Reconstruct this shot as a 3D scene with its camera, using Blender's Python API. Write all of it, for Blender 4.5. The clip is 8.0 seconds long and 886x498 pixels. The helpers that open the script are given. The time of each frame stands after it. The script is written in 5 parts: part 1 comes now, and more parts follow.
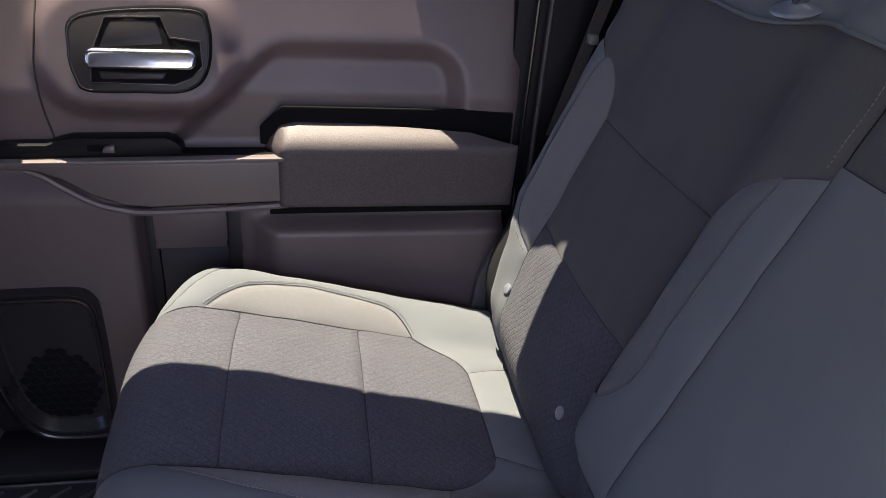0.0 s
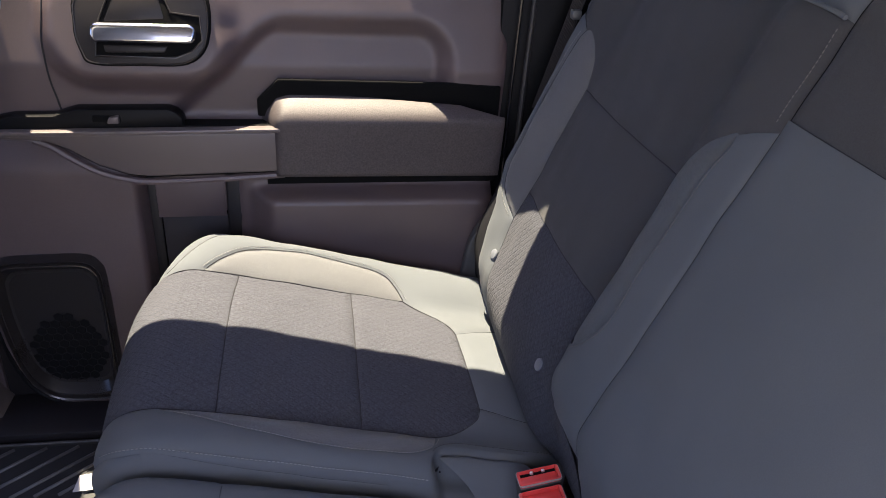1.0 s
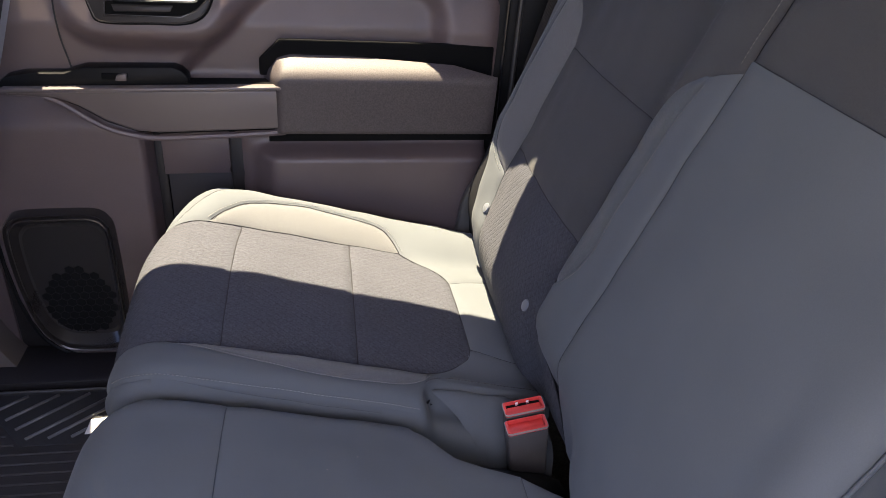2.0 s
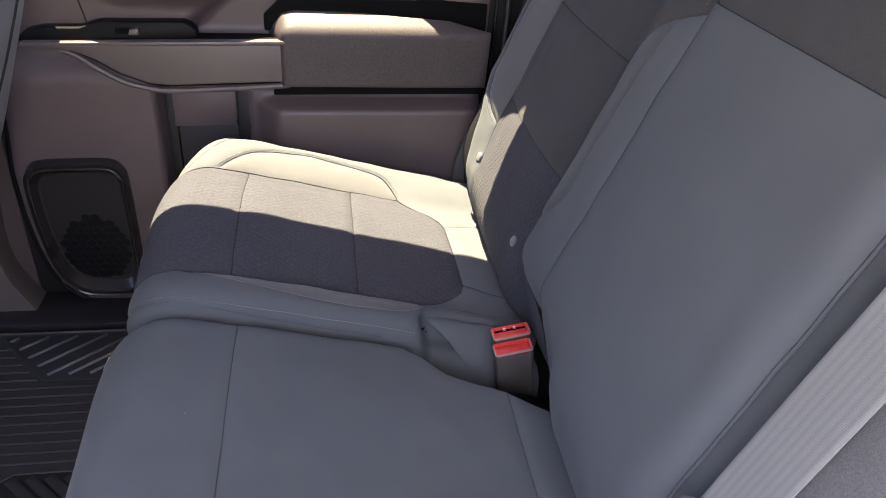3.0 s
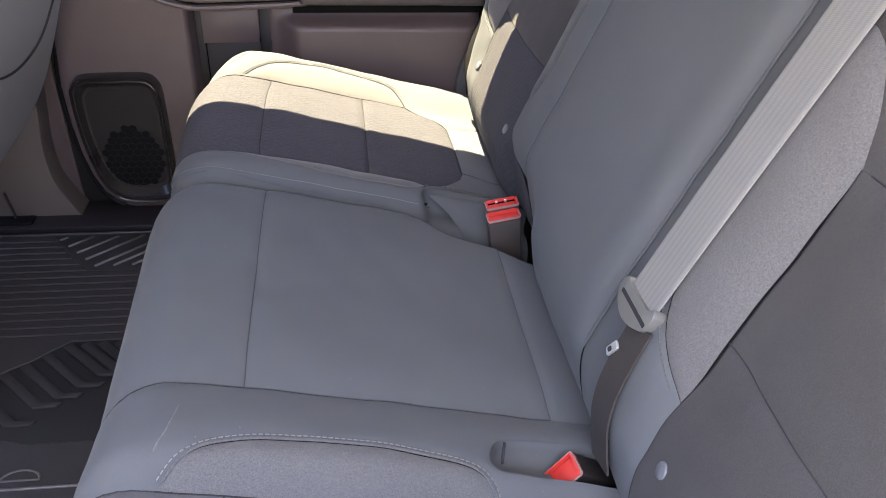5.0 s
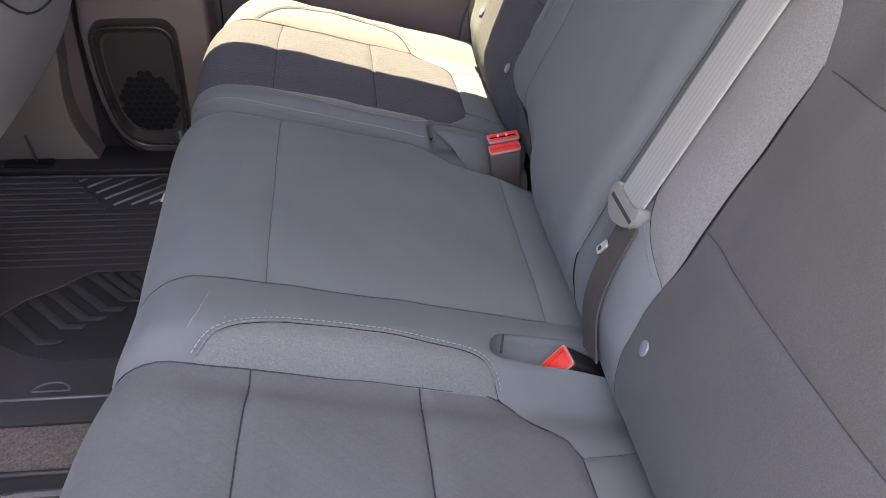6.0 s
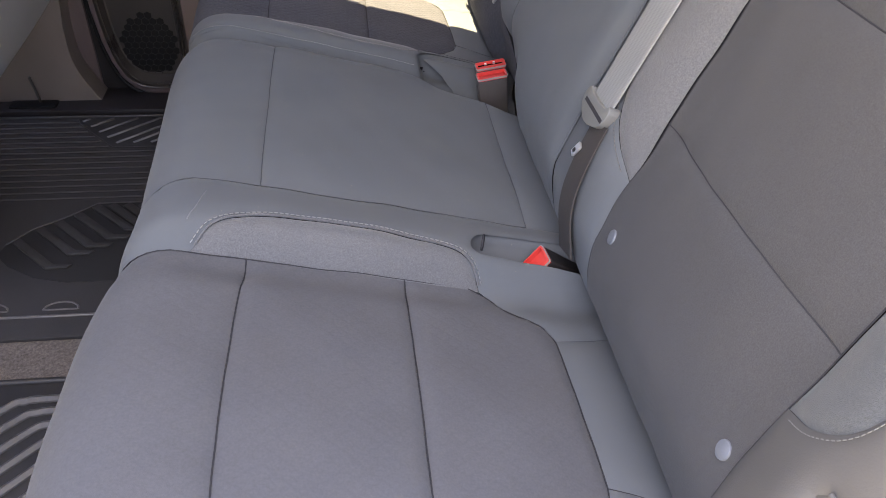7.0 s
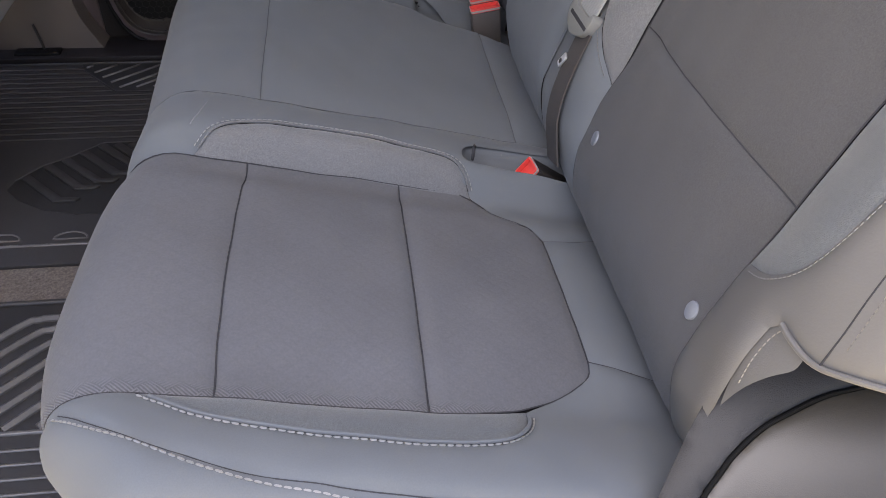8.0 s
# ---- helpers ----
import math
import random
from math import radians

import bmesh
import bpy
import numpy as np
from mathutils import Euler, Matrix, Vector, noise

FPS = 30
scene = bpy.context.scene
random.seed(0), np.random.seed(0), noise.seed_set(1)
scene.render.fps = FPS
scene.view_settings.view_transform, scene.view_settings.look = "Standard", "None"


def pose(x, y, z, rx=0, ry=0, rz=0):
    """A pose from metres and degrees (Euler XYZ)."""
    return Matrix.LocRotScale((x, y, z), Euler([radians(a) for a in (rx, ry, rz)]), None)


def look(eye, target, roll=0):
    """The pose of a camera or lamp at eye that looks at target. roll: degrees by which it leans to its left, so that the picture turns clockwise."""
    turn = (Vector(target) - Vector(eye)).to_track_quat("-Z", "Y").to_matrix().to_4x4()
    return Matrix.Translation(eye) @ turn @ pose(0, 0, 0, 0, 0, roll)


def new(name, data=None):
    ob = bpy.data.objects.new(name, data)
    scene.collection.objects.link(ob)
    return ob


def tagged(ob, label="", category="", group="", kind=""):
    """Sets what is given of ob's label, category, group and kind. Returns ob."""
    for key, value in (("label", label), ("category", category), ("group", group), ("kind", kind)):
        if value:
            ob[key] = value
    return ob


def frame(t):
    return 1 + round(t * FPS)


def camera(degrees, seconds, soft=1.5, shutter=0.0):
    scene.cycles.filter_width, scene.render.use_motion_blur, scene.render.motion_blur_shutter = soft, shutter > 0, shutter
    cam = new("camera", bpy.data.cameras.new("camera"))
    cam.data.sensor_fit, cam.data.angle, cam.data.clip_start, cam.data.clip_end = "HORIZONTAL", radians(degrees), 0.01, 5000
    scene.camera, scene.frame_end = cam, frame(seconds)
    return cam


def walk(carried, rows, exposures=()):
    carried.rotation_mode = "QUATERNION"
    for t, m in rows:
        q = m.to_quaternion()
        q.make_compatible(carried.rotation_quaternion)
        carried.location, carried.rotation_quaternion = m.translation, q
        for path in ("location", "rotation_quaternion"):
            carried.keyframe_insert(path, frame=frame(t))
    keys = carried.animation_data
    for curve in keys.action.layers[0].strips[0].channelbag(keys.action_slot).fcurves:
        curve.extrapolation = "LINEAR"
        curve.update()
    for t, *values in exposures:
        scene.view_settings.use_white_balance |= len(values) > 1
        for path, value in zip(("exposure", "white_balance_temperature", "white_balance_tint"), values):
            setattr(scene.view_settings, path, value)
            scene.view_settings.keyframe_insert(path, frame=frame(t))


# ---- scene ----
cam = camera(60.9, 8.0, soft=0.8)
METRES, EYE, TILT, LEAN, TURN = 0.702, 0.936, -27.85, -3.5, -9.0
ROWS = [
    (0.0, 0.0, 0.0, 0.0, 0.0, 0.0, -0.0),
    (0.5, 0.0179, -0.0394, -0.0265, 0.31, -0.46, 0.02),
    (1.0, 0.0336, -0.07, -0.0518, 0.39, -0.67, 0.0),
    (1.5, 0.0472, -0.1019, -0.0853, 0.57, -1.12, -0.09),
    (3.0, 0.0738, -0.2489, -0.185, 0.88, -3.71, -0.15),
    (3.5, 0.0943, -0.3068, -0.2266, 1.19, -4.29, 0.08),
    (4.0, 0.1036, -0.3587, -0.264, 1.66, -4.75, 0.07),
    (5.5, 0.1052, -0.5233, -0.4036, 2.0, -6.74, 0.02),
    (6.0, 0.1067, -0.5747, -0.4472, 2.13, -7.68, -0.23),
    (6.5, 0.1208, -0.619, -0.4879, 2.22, -8.83, -0.17),
    (7.0, 0.1415, -0.6594, -0.5401, 2.38, -9.97, 0.09),
    (7.5, 0.1535, -0.7017, -0.5885, 2.42, -10.49, 0.32),
    (8.0, 0.1614, -0.7351, -0.6376, 2.54, -11.81, 0.56),
]
EXPOSURES = [(0.0, 2.45, 5700, 30), (1.5, 2.82, 5950, 28), (3.0, 3.14, 6250, 27), (4.0, 3.37, 6450, 25), (5.5, 3.47, 6600, 24), (6.5, 3.49, 6820, 23), (7.0, 3.46, 6900, 23), (7.5, 3.38, 6950, 22), (8.0, 3.23, 7000, 21)]
walk(cam, [(t, pose(0, 0, EYE, TILT, LEAN, TURN) @ pose(METRES * x, METRES * y, METRES * z, 90 + pitch, roll, yaw)) for t, x, y, z, yaw, pitch, roll in ROWS], EXPOSURES)

# ---- light: high sun from the far side and a little from the front, blue sky ----
SUN_WAY = Vector((0.15, -0.255, -1.0)).normalized()
world = bpy.data.worlds.new("sky")
scene.world = world
world.use_nodes = True
sky = world.node_tree.nodes.new("ShaderNodeTexSky")
sky.sky_type, sky.sun_disc = "NISHITA", False
sky.sun_elevation = math.asin(-SUN_WAY.z)
sky.sun_rotation = math.atan2(-SUN_WAY.x, -SUN_WAY.y)
world.node_tree.links.new(sky.outputs[0], world.node_tree.nodes["Background"].inputs[0])
world.node_tree.nodes["Background"].inputs[1].default_value = 0.068
sun_data = bpy.data.lights.new("sun", "SUN")
sun_data.energy, sun_data.angle, sun_data.color = 4.2, radians(0.5), (1.0, 0.90, 0.53)
sun = new("sun", sun_data)
sun.matrix_world = look((0, 0, 4), Vector((0, 0, 4)) + SUN_WAY)

# sky light that comes in by the open door behind the camera
door_light = bpy.data.lights.new("open_door_sky", "AREA")
door_light.shape, door_light.size, door_light.size_y, door_light.energy, door_light.color = "RECTANGLE", 1.1, 0.6, 2.25, (0.94, 0.97, 1.0)
new("open_door_sky", door_light).matrix_world = look((-0.05, -0.72, 1.16), (0.0, 0.25, 0.25))

# ---- helpers of this scene; lengths are laid out in units of 0.9 m ----
UNIT = 0.9
MID = 0.337  # y of the bench's middle line


def link(name, mesh, material, parent=None, label="", smooth=True):
    ob = new(name, mesh)
    if material:
        mesh.materials.append(material)
    if smooth:
        mesh.polygons.foreach_set("use_smooth", [True] * len(mesh.polygons))
    if parent:
        ob.parent = parent
    if label:
        tagged(ob, label)
    return ob


def part(name, bm, material, parent=None, label="", smooth=True, sharp=35):
    bmesh.ops.scale(bm, vec=(UNIT,) * 3, verts=bm.verts)
    if smooth:
        limit = radians(sharp)
        for e in bm.edges:
            if len(e.link_faces) == 2 and e.calc_face_angle(0) > limit:
                e.smooth = False
    mesh = bpy.data.meshes.new(name)
    bm.to_mesh(mesh)
    bm.free()
    return link(name, mesh, material, parent, label, smooth)


def thing(name, label, category, kind="", group=""):
    return tagged(new(name), label, category, group, kind)


def glide(points, n=8, closed=False):
    """A smooth line through control points."""
    p = [np.array(q, float) for q in points]
    k = len(p)
    out = []
    for i in range(k if closed else k - 1):
        a, b, c, d = ((p[(i + j - 1) % k] if closed else p[min(max(i + j - 1, 0), k - 1)]) for j in range(4))
        for t in np.arange(n) / n:
            out.append(0.5 * (2 * b + (c - a) * t + (2 * a - 5 * b + 4 * c - d) * t**2 + (3 * b - a - 3 * c + d) * t**3))
    if not closed:
        out.append(p[-1])
    return out


def dense(poly, most=0.012):
    out = []
    for a, b in zip(poly, poly[1:] + poly[:1]):
        a, b = np.array(a, float), np.array(b, float)
        n = max(1, int(np.ceil(np.linalg.norm(b - a) / most)))
        out += [a + (b - a) * i / n for i in range(n)]
    return out


def ease(x, a, b):
    t = np.clip((np.asarray(x, float) - a) / (b - a), 0, 1)
    return t * t * (3 - 2 * t)


def knots(x, table):
    """Smooth steps between (place, height) pairs."""
    xs, hs = np.array(table, float).T
    x = np.asarray(x, float)
    i = np.clip(np.searchsorted(xs, x) - 1, 0, len(xs) - 2)
    t = np.clip((x - xs[i]) / (xs[i + 1] - xs[i]), 0, 1)
    slope = np.gradient(hs, xs)
    w = xs[i + 1] - xs[i]
    return ((2 * t**3 - 3 * t**2 + 1) * hs[i] + (t**3 - 2 * t**2 + t) * w * slope[i] + (3 * t**2 - 2 * t**3) * hs[i + 1] + (t**3 - t**2) * w * slope[i + 1])


def edge_distance(pts, poly):
    a = np.array(poly)
    b = np.roll(a, -1, 0)
    ab = b - a
    best = np.full(len(pts), 9.0)
    for p, d in zip(a, ab):
        t = np.clip(((pts - p) @ d) / max(d @ d, 1e-12), 0, 1)
        best = np.minimum(best, np.linalg.norm(pts - p - t[:, None] * d, axis=1))
    return best


def normals_of(surface, uv, e=0.002):
    u, v = uv[:, 0], uv[:, 1]
    du = surface(u + e, v) - surface(u - e, v)
    dv = surface(u, v + e) - surface(u, v - e)
    n = np.cross(du, dv)
    return n / np.maximum(np.linalg.norm(n, axis=1), 1e-9)[:, None]


def panel(name, poly, surface, material, parent, label="", step=0.012, depth=0.004, soft=0.004, puff=0.0, rings=(0.003, 0.004, 0.007), flip=False, back=0.0):
    """A sewn panel: a flat outline laid on a surface, its rim sunk into the seam."""
    poly = dense([tuple(p) for p in poly])
    area = sum(a[0] * b[1] - b[0] * a[1] for a, b in zip(poly, poly[1:] + poly[:1]))
    if area < 0:
        poly = poly[::-1]
    bm = bmesh.new()
    face = bm.faces.new([bm.verts.new((p[0], p[1], 0)) for p in poly])
    for r in rings:
        bmesh.ops.inset_region(bm, faces=[face], thickness=r, use_even_offset=False)
    lo, hi = np.min(poly, 0), np.max(poly, 0)
    for axis in (0, 1):
        no = Vector((1, 0, 0)) if axis == 0 else Vector((0, 1, 0))
        for k in range(int(np.floor(lo[axis] / step)) + 1, int(np.ceil(hi[axis] / step))):
            bmesh.ops.bisect_plane(bm, geom=bm.verts[:] + bm.edges[:] + bm.faces[:], dist=1e-5, plane_co=no * (k * step), plane_no=no)
    big = [f for f in bm.faces if len(f.verts) > 4]
    bmesh.ops.triangulate(bm, faces=big)
    bm.verts.ensure_lookup_table()
    uv = np.array([v.co.xy for v in bm.verts])
    away = edge_distance(uv, poly)
    place, n = surface(uv[:, 0], uv[:, 1]), normals_of(surface, uv)
    if flip:
        n = -n
    place = place + n * (-depth * np.exp(-away / soft) + puff * (1 - np.exp(-away / 0.03)) - back)[:, None]
    layer = bm.loops.layers.uv.new("cloth")
    for f in bm.faces:
        for loop in f.loops:
            loop[layer].uv = uv[loop.vert.index] * UNIT
    for v, p in zip(bm.verts, place):
        v.co = p
    if flip:
        bmesh.ops.reverse_faces(bm, faces=bm.faces)
    return part(name, bm, material, parent, label, sharp=80)


def on(surface, line, lift=0.0, flip=False):
    uv = np.array(line, float)
    n = normals_of(surface, uv) * (-1 if flip else 1)
    return surface(uv[:, 0], uv[:, 1]) + n * lift, n


def walk_line(pts, nrm, gap):
    pts, nrm = np.array(pts), np.array(nrm)
    run = np.r_[0, np.cumsum(np.linalg.norm(np.diff(pts, axis=0), axis=1))]
    at = np.arange(0, run[-1], gap)
    pick = lambda arr, s: np.stack([np.interp(s, run, arr[:, k]) for k in range(3)], 1)
    return pick(pts, at), pick(pts, np.minimum(at + 1e-3, run[-1])) - pick(pts, at - 1e-3), pick(nrm, at)


def stitching(line, surface, parent, material, gap=0.0050, long=0.0036, wide=0.00055, lift=0.0001, flip=False, name="stitching", label=""):
    pts, nrm = on(surface, line, lift, flip)
    pos, way, up = walk_line(pts, nrm, gap)
    bm = bmesh.new()
    for p, w, u in zip(pos, way, up):
        w = w / max(np.linalg.norm(w), 1e-9)
        side = np.cross(u, w)
        side = side / max(np.linalg.norm(side), 1e-9)
        ring = []
        for a, r in ((-0.5, 0.35), (-0.3, 1.0), (0.3, 1.0), (0.5, 0.35)):
            ring.append([bm.verts.new(p + w * long * a + side * wide * r * math.cos(q) + u * wide * r * math.sin(q)) for q in (0, 2.09, 4.19)])
        for a, b in zip(ring, ring[1:]):
            for k in range(3):
                bm.faces.new((a[k], a[(k + 1) % 3], b[(k + 1) % 3], b[k]))
        bm.faces.new(ring[0][::-1])
        bm.faces.new(ring[-1])
    return tagged(part(name, bm, material, parent, label), kind="stuff")


def seam_cord(line, surface, parent, flip=False, radius=0.0008, sink=0.0034, mat_=None):
    pts, nrm = on(surface, dense_open(line), -sink, flip)
    return tube("seam", pts, radius, mat_ or SEAM, parent, sides=5)


def beside(line, d):
    """The line moved sideways by d, towards larger second coordinate."""
    p = np.array([tuple(q) for q in line], float)
    t = np.gradient(p, axis=0)
    n = np.stack([-t[:, 1], t[:, 0]], 1) / np.maximum(np.linalg.norm(t, axis=1), 1e-9)[:, None]
    if n[:, 1].mean() < 0:
        n = -n
    return [tuple(q) for q in p + n * d]


def dense_open(line, most=0.012):
    out = []
    for a, c in zip(line[:-1], line[1:]):
        a, c = np.array(a, float), np.array(c, float)
        n = max(1, int(np.ceil(np.linalg.norm(c - a) / most)))
        out += [a + (c - a) * i / n for i in range(n)]
    return out + [np.array(line[-1], float)]


def tube(name, pts, radius, material, parent, label="", sides=8, closed=False):
    bm = bmesh.new()
    pts = [Vector(p) for p in pts]
    rings, prev = [], None
    k = len(pts)
    for i, p in enumerate(pts):
        a, b = (pts[(i - 1) % k], pts[(i + 1) % k]) if closed else (pts[max(i - 1, 0)], pts[min(i + 1, k - 1)])
        t = (b - a).normalized()
        ref = prev if prev is not None else (Vector((0, 0, 1)) if abs(t.z) < 0.9 else Vector((1, 0, 0)))
        n = (ref - t * ref.dot(t)).normalized()
        prev = n
        m = t.cross(n)
        r = radius(i / max(k - 1, 1)) if callable(radius) else radius
        rings.append([bm.verts.new(p + (n * math.cos(q) + m * math.sin(q)) * r) for q in np.arange(sides) * 2 * math.pi / sides])
    for a, b in list(zip(rings, rings[1:])) + ([(rings[-1], rings[0])] if closed else []):
        for j in range(sides):
            bm.faces.new((a[j], a[(j + 1) % sides], b[(j + 1) % sides], b[j]))
    if not closed:
        bm.faces.new(rings[0][::-1])
        bm.faces.new(rings[-1])
    return part(name, bm, material, parent, label)


def prism(outline, y0, y1, bevel=0.003, segments=2, axis="y"):
    """An outline in x and z drawn out from y0 to y1 (or in x and y from z0 to z1), with rounded edges."""
    bm = bmesh.new()
    put = (lambda p, d: (p[0], d, p[1])) if axis == "y" else ((lambda p, d: (p[0], p[1], d)) if axis == "z" else (lambda p, d: (d, p[0], p[1])))
    a = [bm.verts.new(put(p, y0)) for p in outline]
    b = [bm.verts.new(put(p, y1)) for p in outline]
    bm.faces.new(a)
    bm.faces.new(b[::-1])
    k = len(a)
    for i in range(k):
        bm.faces.new((a[(i + 1) % k], a[i], b[i], b[(i + 1) % k]))
    bmesh.ops.recalc_face_normals(bm, faces=bm.faces)
    if bevel:
        edges = [e for e in bm.edges if e.calc_face_angle(0) > 0.5]
        bmesh.ops.bevel(bm, geom=edges, offset=bevel, segments=segments, profile=0.5, affect="EDGES", clamp_overlap=True)
    return bm


def block(lo, hi, bevel=0.004, segments=2):
    return prism([(lo[0], lo[2]), (hi[0], lo[2]), (hi[0], hi[2]), (lo[0], hi[2])], lo[1], hi[1], bevel, segments)


def rounded(x0, z0, x1, z1, r, n=5):
    out = []
    for cx, cz, a in ((x1 - r, z1 - r, 0), (x0 + r, z1 - r, 90), (x0 + r, z0 + r, 180), (x1 - r, z0 + r, 270)):
        out += [(cx + r * math.cos(radians(a + 90 * i / n)), cz + r * math.sin(radians(a + 90 * i / n))) for i in range(n + 1)]
    return out


def moved(bm, m):
    bmesh.ops.transform(bm, matrix=m, verts=bm.verts)
    return bm


# ---- materials ----
def material(name, colour, rough=0.8, metal=0.0, grain=0.0, grain_size=900.0, stain=0.0, stain_size=14.0, bump=0.0, bump_size=900.0, sheen=0.0, coat=0.0, spec=0.5, weave=0.0, melange=0.0, cords=0, pitch=90.0, hatch=None):
    m = bpy.data.materials.new(name)
    m.use_nodes = True
    t = m.node_tree
    N, L = t.nodes, t.links
    b = N["Principled BSDF"]
    b.inputs["Roughness"].default_value, b.inputs["Metallic"].default_value = rough, metal
    b.inputs["Sheen Weight"].default_value, b.inputs["Coat Weight"].default_value = sheen, coat
    b.inputs["Specular IOR Level"].default_value = spec
    b.inputs["Sheen Roughness"].default_value = 0.5
    geo = N.new("ShaderNodeNewGeometry")

    def noise_of(size, detail=3.0):
        n = N.new("ShaderNodeTexNoise")
        n.inputs["Scale"].default_value, n.inputs["Detail"].default_value = size, detail
        L.new(geo.outputs["Position"], n.inputs["Vector"])
        return n.outputs["Fac"]

    def calc(op, a, c=None, d=None):
        n = N.new("ShaderNodeMath")
        n.operation = op
        for i, v in enumerate((a, c, d)):
            if v is None:
                continue
            if isinstance(v, (int, float)):
                n.inputs[i].default_value = v
            else:
                L.new(v, n.inputs[i])
        return n.outputs[0]

    gain = None
    for amount, size in ((grain, grain_size), (stain, stain_size), (melange, 620.0)):
        if amount:
            k = calc("MULTIPLY_ADD", noise_of(size), 2 * amount, 1 - amount)
            gain = calc("MULTIPLY", gain, k) if gain is not None else k
    height = noise_of(bump_size, 2.0) if bump else None
    if weave:
        uvn = N.new("ShaderNodeUVMap")
        uvn.uv_map = "cloth"
        sep = N.new("ShaderNodeSeparateXYZ")
        L.new(uvn.outputs[0], sep.inputs[0])
        # pebbled grain with a lozenge quilt over it
        vor = N.new("ShaderNodeTexVoronoi")
        vor.inputs["Scale"].default_value = 240.0
        L.new(uvn.outputs[0], vor.inputs["Vector"])
        pebble = calc("SUBTRACT", 1.0, calc("MULTIPLY", vor.outputs["Distance"], 1.3))
        one = calc("MULTIPLY", calc("ADD", calc("MULTIPLY", sep.outputs[0], 0.8), sep.outputs[1]), pitch)
        two = calc("MULTIPLY", calc("SUBTRACT", calc("MULTIPLY", sep.outputs[0], 0.8), sep.outputs[1]), pitch)
        edge = calc("MINIMUM", calc("ABSOLUTE", calc("SUBTRACT", calc("FRACT", one), 0.5)), calc("ABSOLUTE", calc("SUBTRACT", calc("FRACT", two), 0.5)))
        quilt = calc("MINIMUM", calc("MULTIPLY", edge, 5.0), 1.0)
        knit = calc("ADD", calc("MULTIPLY", pebble, 0.5), calc("MULTIPLY", quilt, 0.52))
        gain_w = calc("MULTIPLY_ADD", knit, 0.26 * weave, 1 - 0.17 * weave)
        gain = calc("MULTIPLY", gain, gain_w) if gain is not None else gain_w
        height = calc("ADD", calc("MULTIPLY", knit, 1.4 * weave), calc("MULTIPLY", height, 0.3)) if height is not None else knit
        if hatch is not None:
            # hatched lozenges along the outer hem of the panel
            odd = calc("MODULO", calc("ADD", calc("FLOOR", calc("ADD", one, 40.5)), calc("FLOOR", calc("ADD", two, 40.5))), 2.0)
            way = calc("ADD", calc("MULTIPLY", one, odd), calc("MULTIPLY", two, calc("SUBTRACT", 1.0, odd)))
            thread = calc("SINE", calc("MULTIPLY", way, 2 * math.pi * 6))
            by_hem = calc("MINIMUM", calc("MAXIMUM", calc("DIVIDE", calc("SUBTRACT", hatch + 0.013, sep.outputs[1]), 0.014), 0.0), 1.0)
            gain = calc("MULTIPLY", gain, calc("MULTIPLY_ADD", calc("MULTIPLY", thread, by_hem), 0.42, 1.0))
            height = calc("ADD", height, calc("MULTIPLY", calc("MULTIPLY", thread, by_hem), 0.8))
    if cords:
        uvn = N.new("ShaderNodeUVMap")
        uvn.uv_map = "web"
        sep = N.new("ShaderNodeSeparateXYZ")
        L.new(uvn.outputs[0], sep.inputs[0])
        cord = calc("SINE", calc("MULTIPLY", sep.outputs[0], 2 * math.pi * cords))
        pick = calc("SINE", calc("MULTIPLY_ADD", sep.outputs[1], 4200.0, calc("MULTIPLY", sep.outputs[0], 60.0)))
        web = calc("ADD", calc("MULTIPLY", cord, 0.065), calc("MULTIPLY", pick, 0.05))
        gain = calc("MULTIPLY", gain, calc("ADD", web, 0.9)) if gain is not None else calc("ADD", web, 0.9)
        height = calc("ADD", calc("MULTIPLY", height, 0.3), web) if height is not None else web
    if gain is not None:
        mix = N.new("ShaderNodeVectorMath")
        mix.operation = "SCALE"
        mix.inputs[0].default_value = colour
        L.new(gain, mix.inputs["Scale"])
        L.new(mix.outputs[0], b.inputs["Base Color"])
        rr = calc("MULTIPLY_ADD", gain, 0.12, rough - 0.12)
        L.new(rr, b.inputs["Roughness"])
    else:
        b.inputs["Base Color"].default_value = (*colour, 1)
    if height is not None:
        bp = N.new("ShaderNodeBump")
        bp.inputs["Strength"].default_value, bp.inputs["Distance"].default_value = max(bump, 0.25) + 0.5 * weave if weave else bump, 0.001
        L.new(height, bp.inputs["Height"])
        L.new(bp.outputs[0], b.inputs["Normal"])
    return m


CLOTH = material("woven_charcoal_cloth", (0.055, 0.0565, 0.067), 0.95, grain=0.62, grain_size=470, stain=0.12, stain_size=9, bump=0.40, bump_size=1500, sheen=0.03, spec=0.15, weave=0.85)
# same cloth as CLOTH: near seat's brighter light in the colour, weave flattened
CLOTH_NEAR_LIT = material("near_lit_charcoal_cloth", (0.079, 0.0805, 0.087), 0.95, grain=0.18, grain_size=480, stain=0.14, stain_size=9, bump=0.28, bump_size=1500, sheen=0.05, spec=0.2, weave=0.22, pitch=64.0, hatch=(MID - 0.680) * UNIT)
CLOTH_PLAIN = material("plain_charcoal_cloth", (0.053, 0.053, 0.055), 0.95, grain=0.4, grain_size=900, stain=0.12, stain_size=8, bump=0.35, bump_size=1500, sheen=0.08, spec=0.15)
SMOOTH = material("smooth_slate_cloth", (0.0875, 0.0955, 0.1035), 0.85, grain=0.10, grain_size=1000, stain=0.1, stain_size=7, bump=0.12, bump_size=2200, sheen=0.06, spec=0.25)
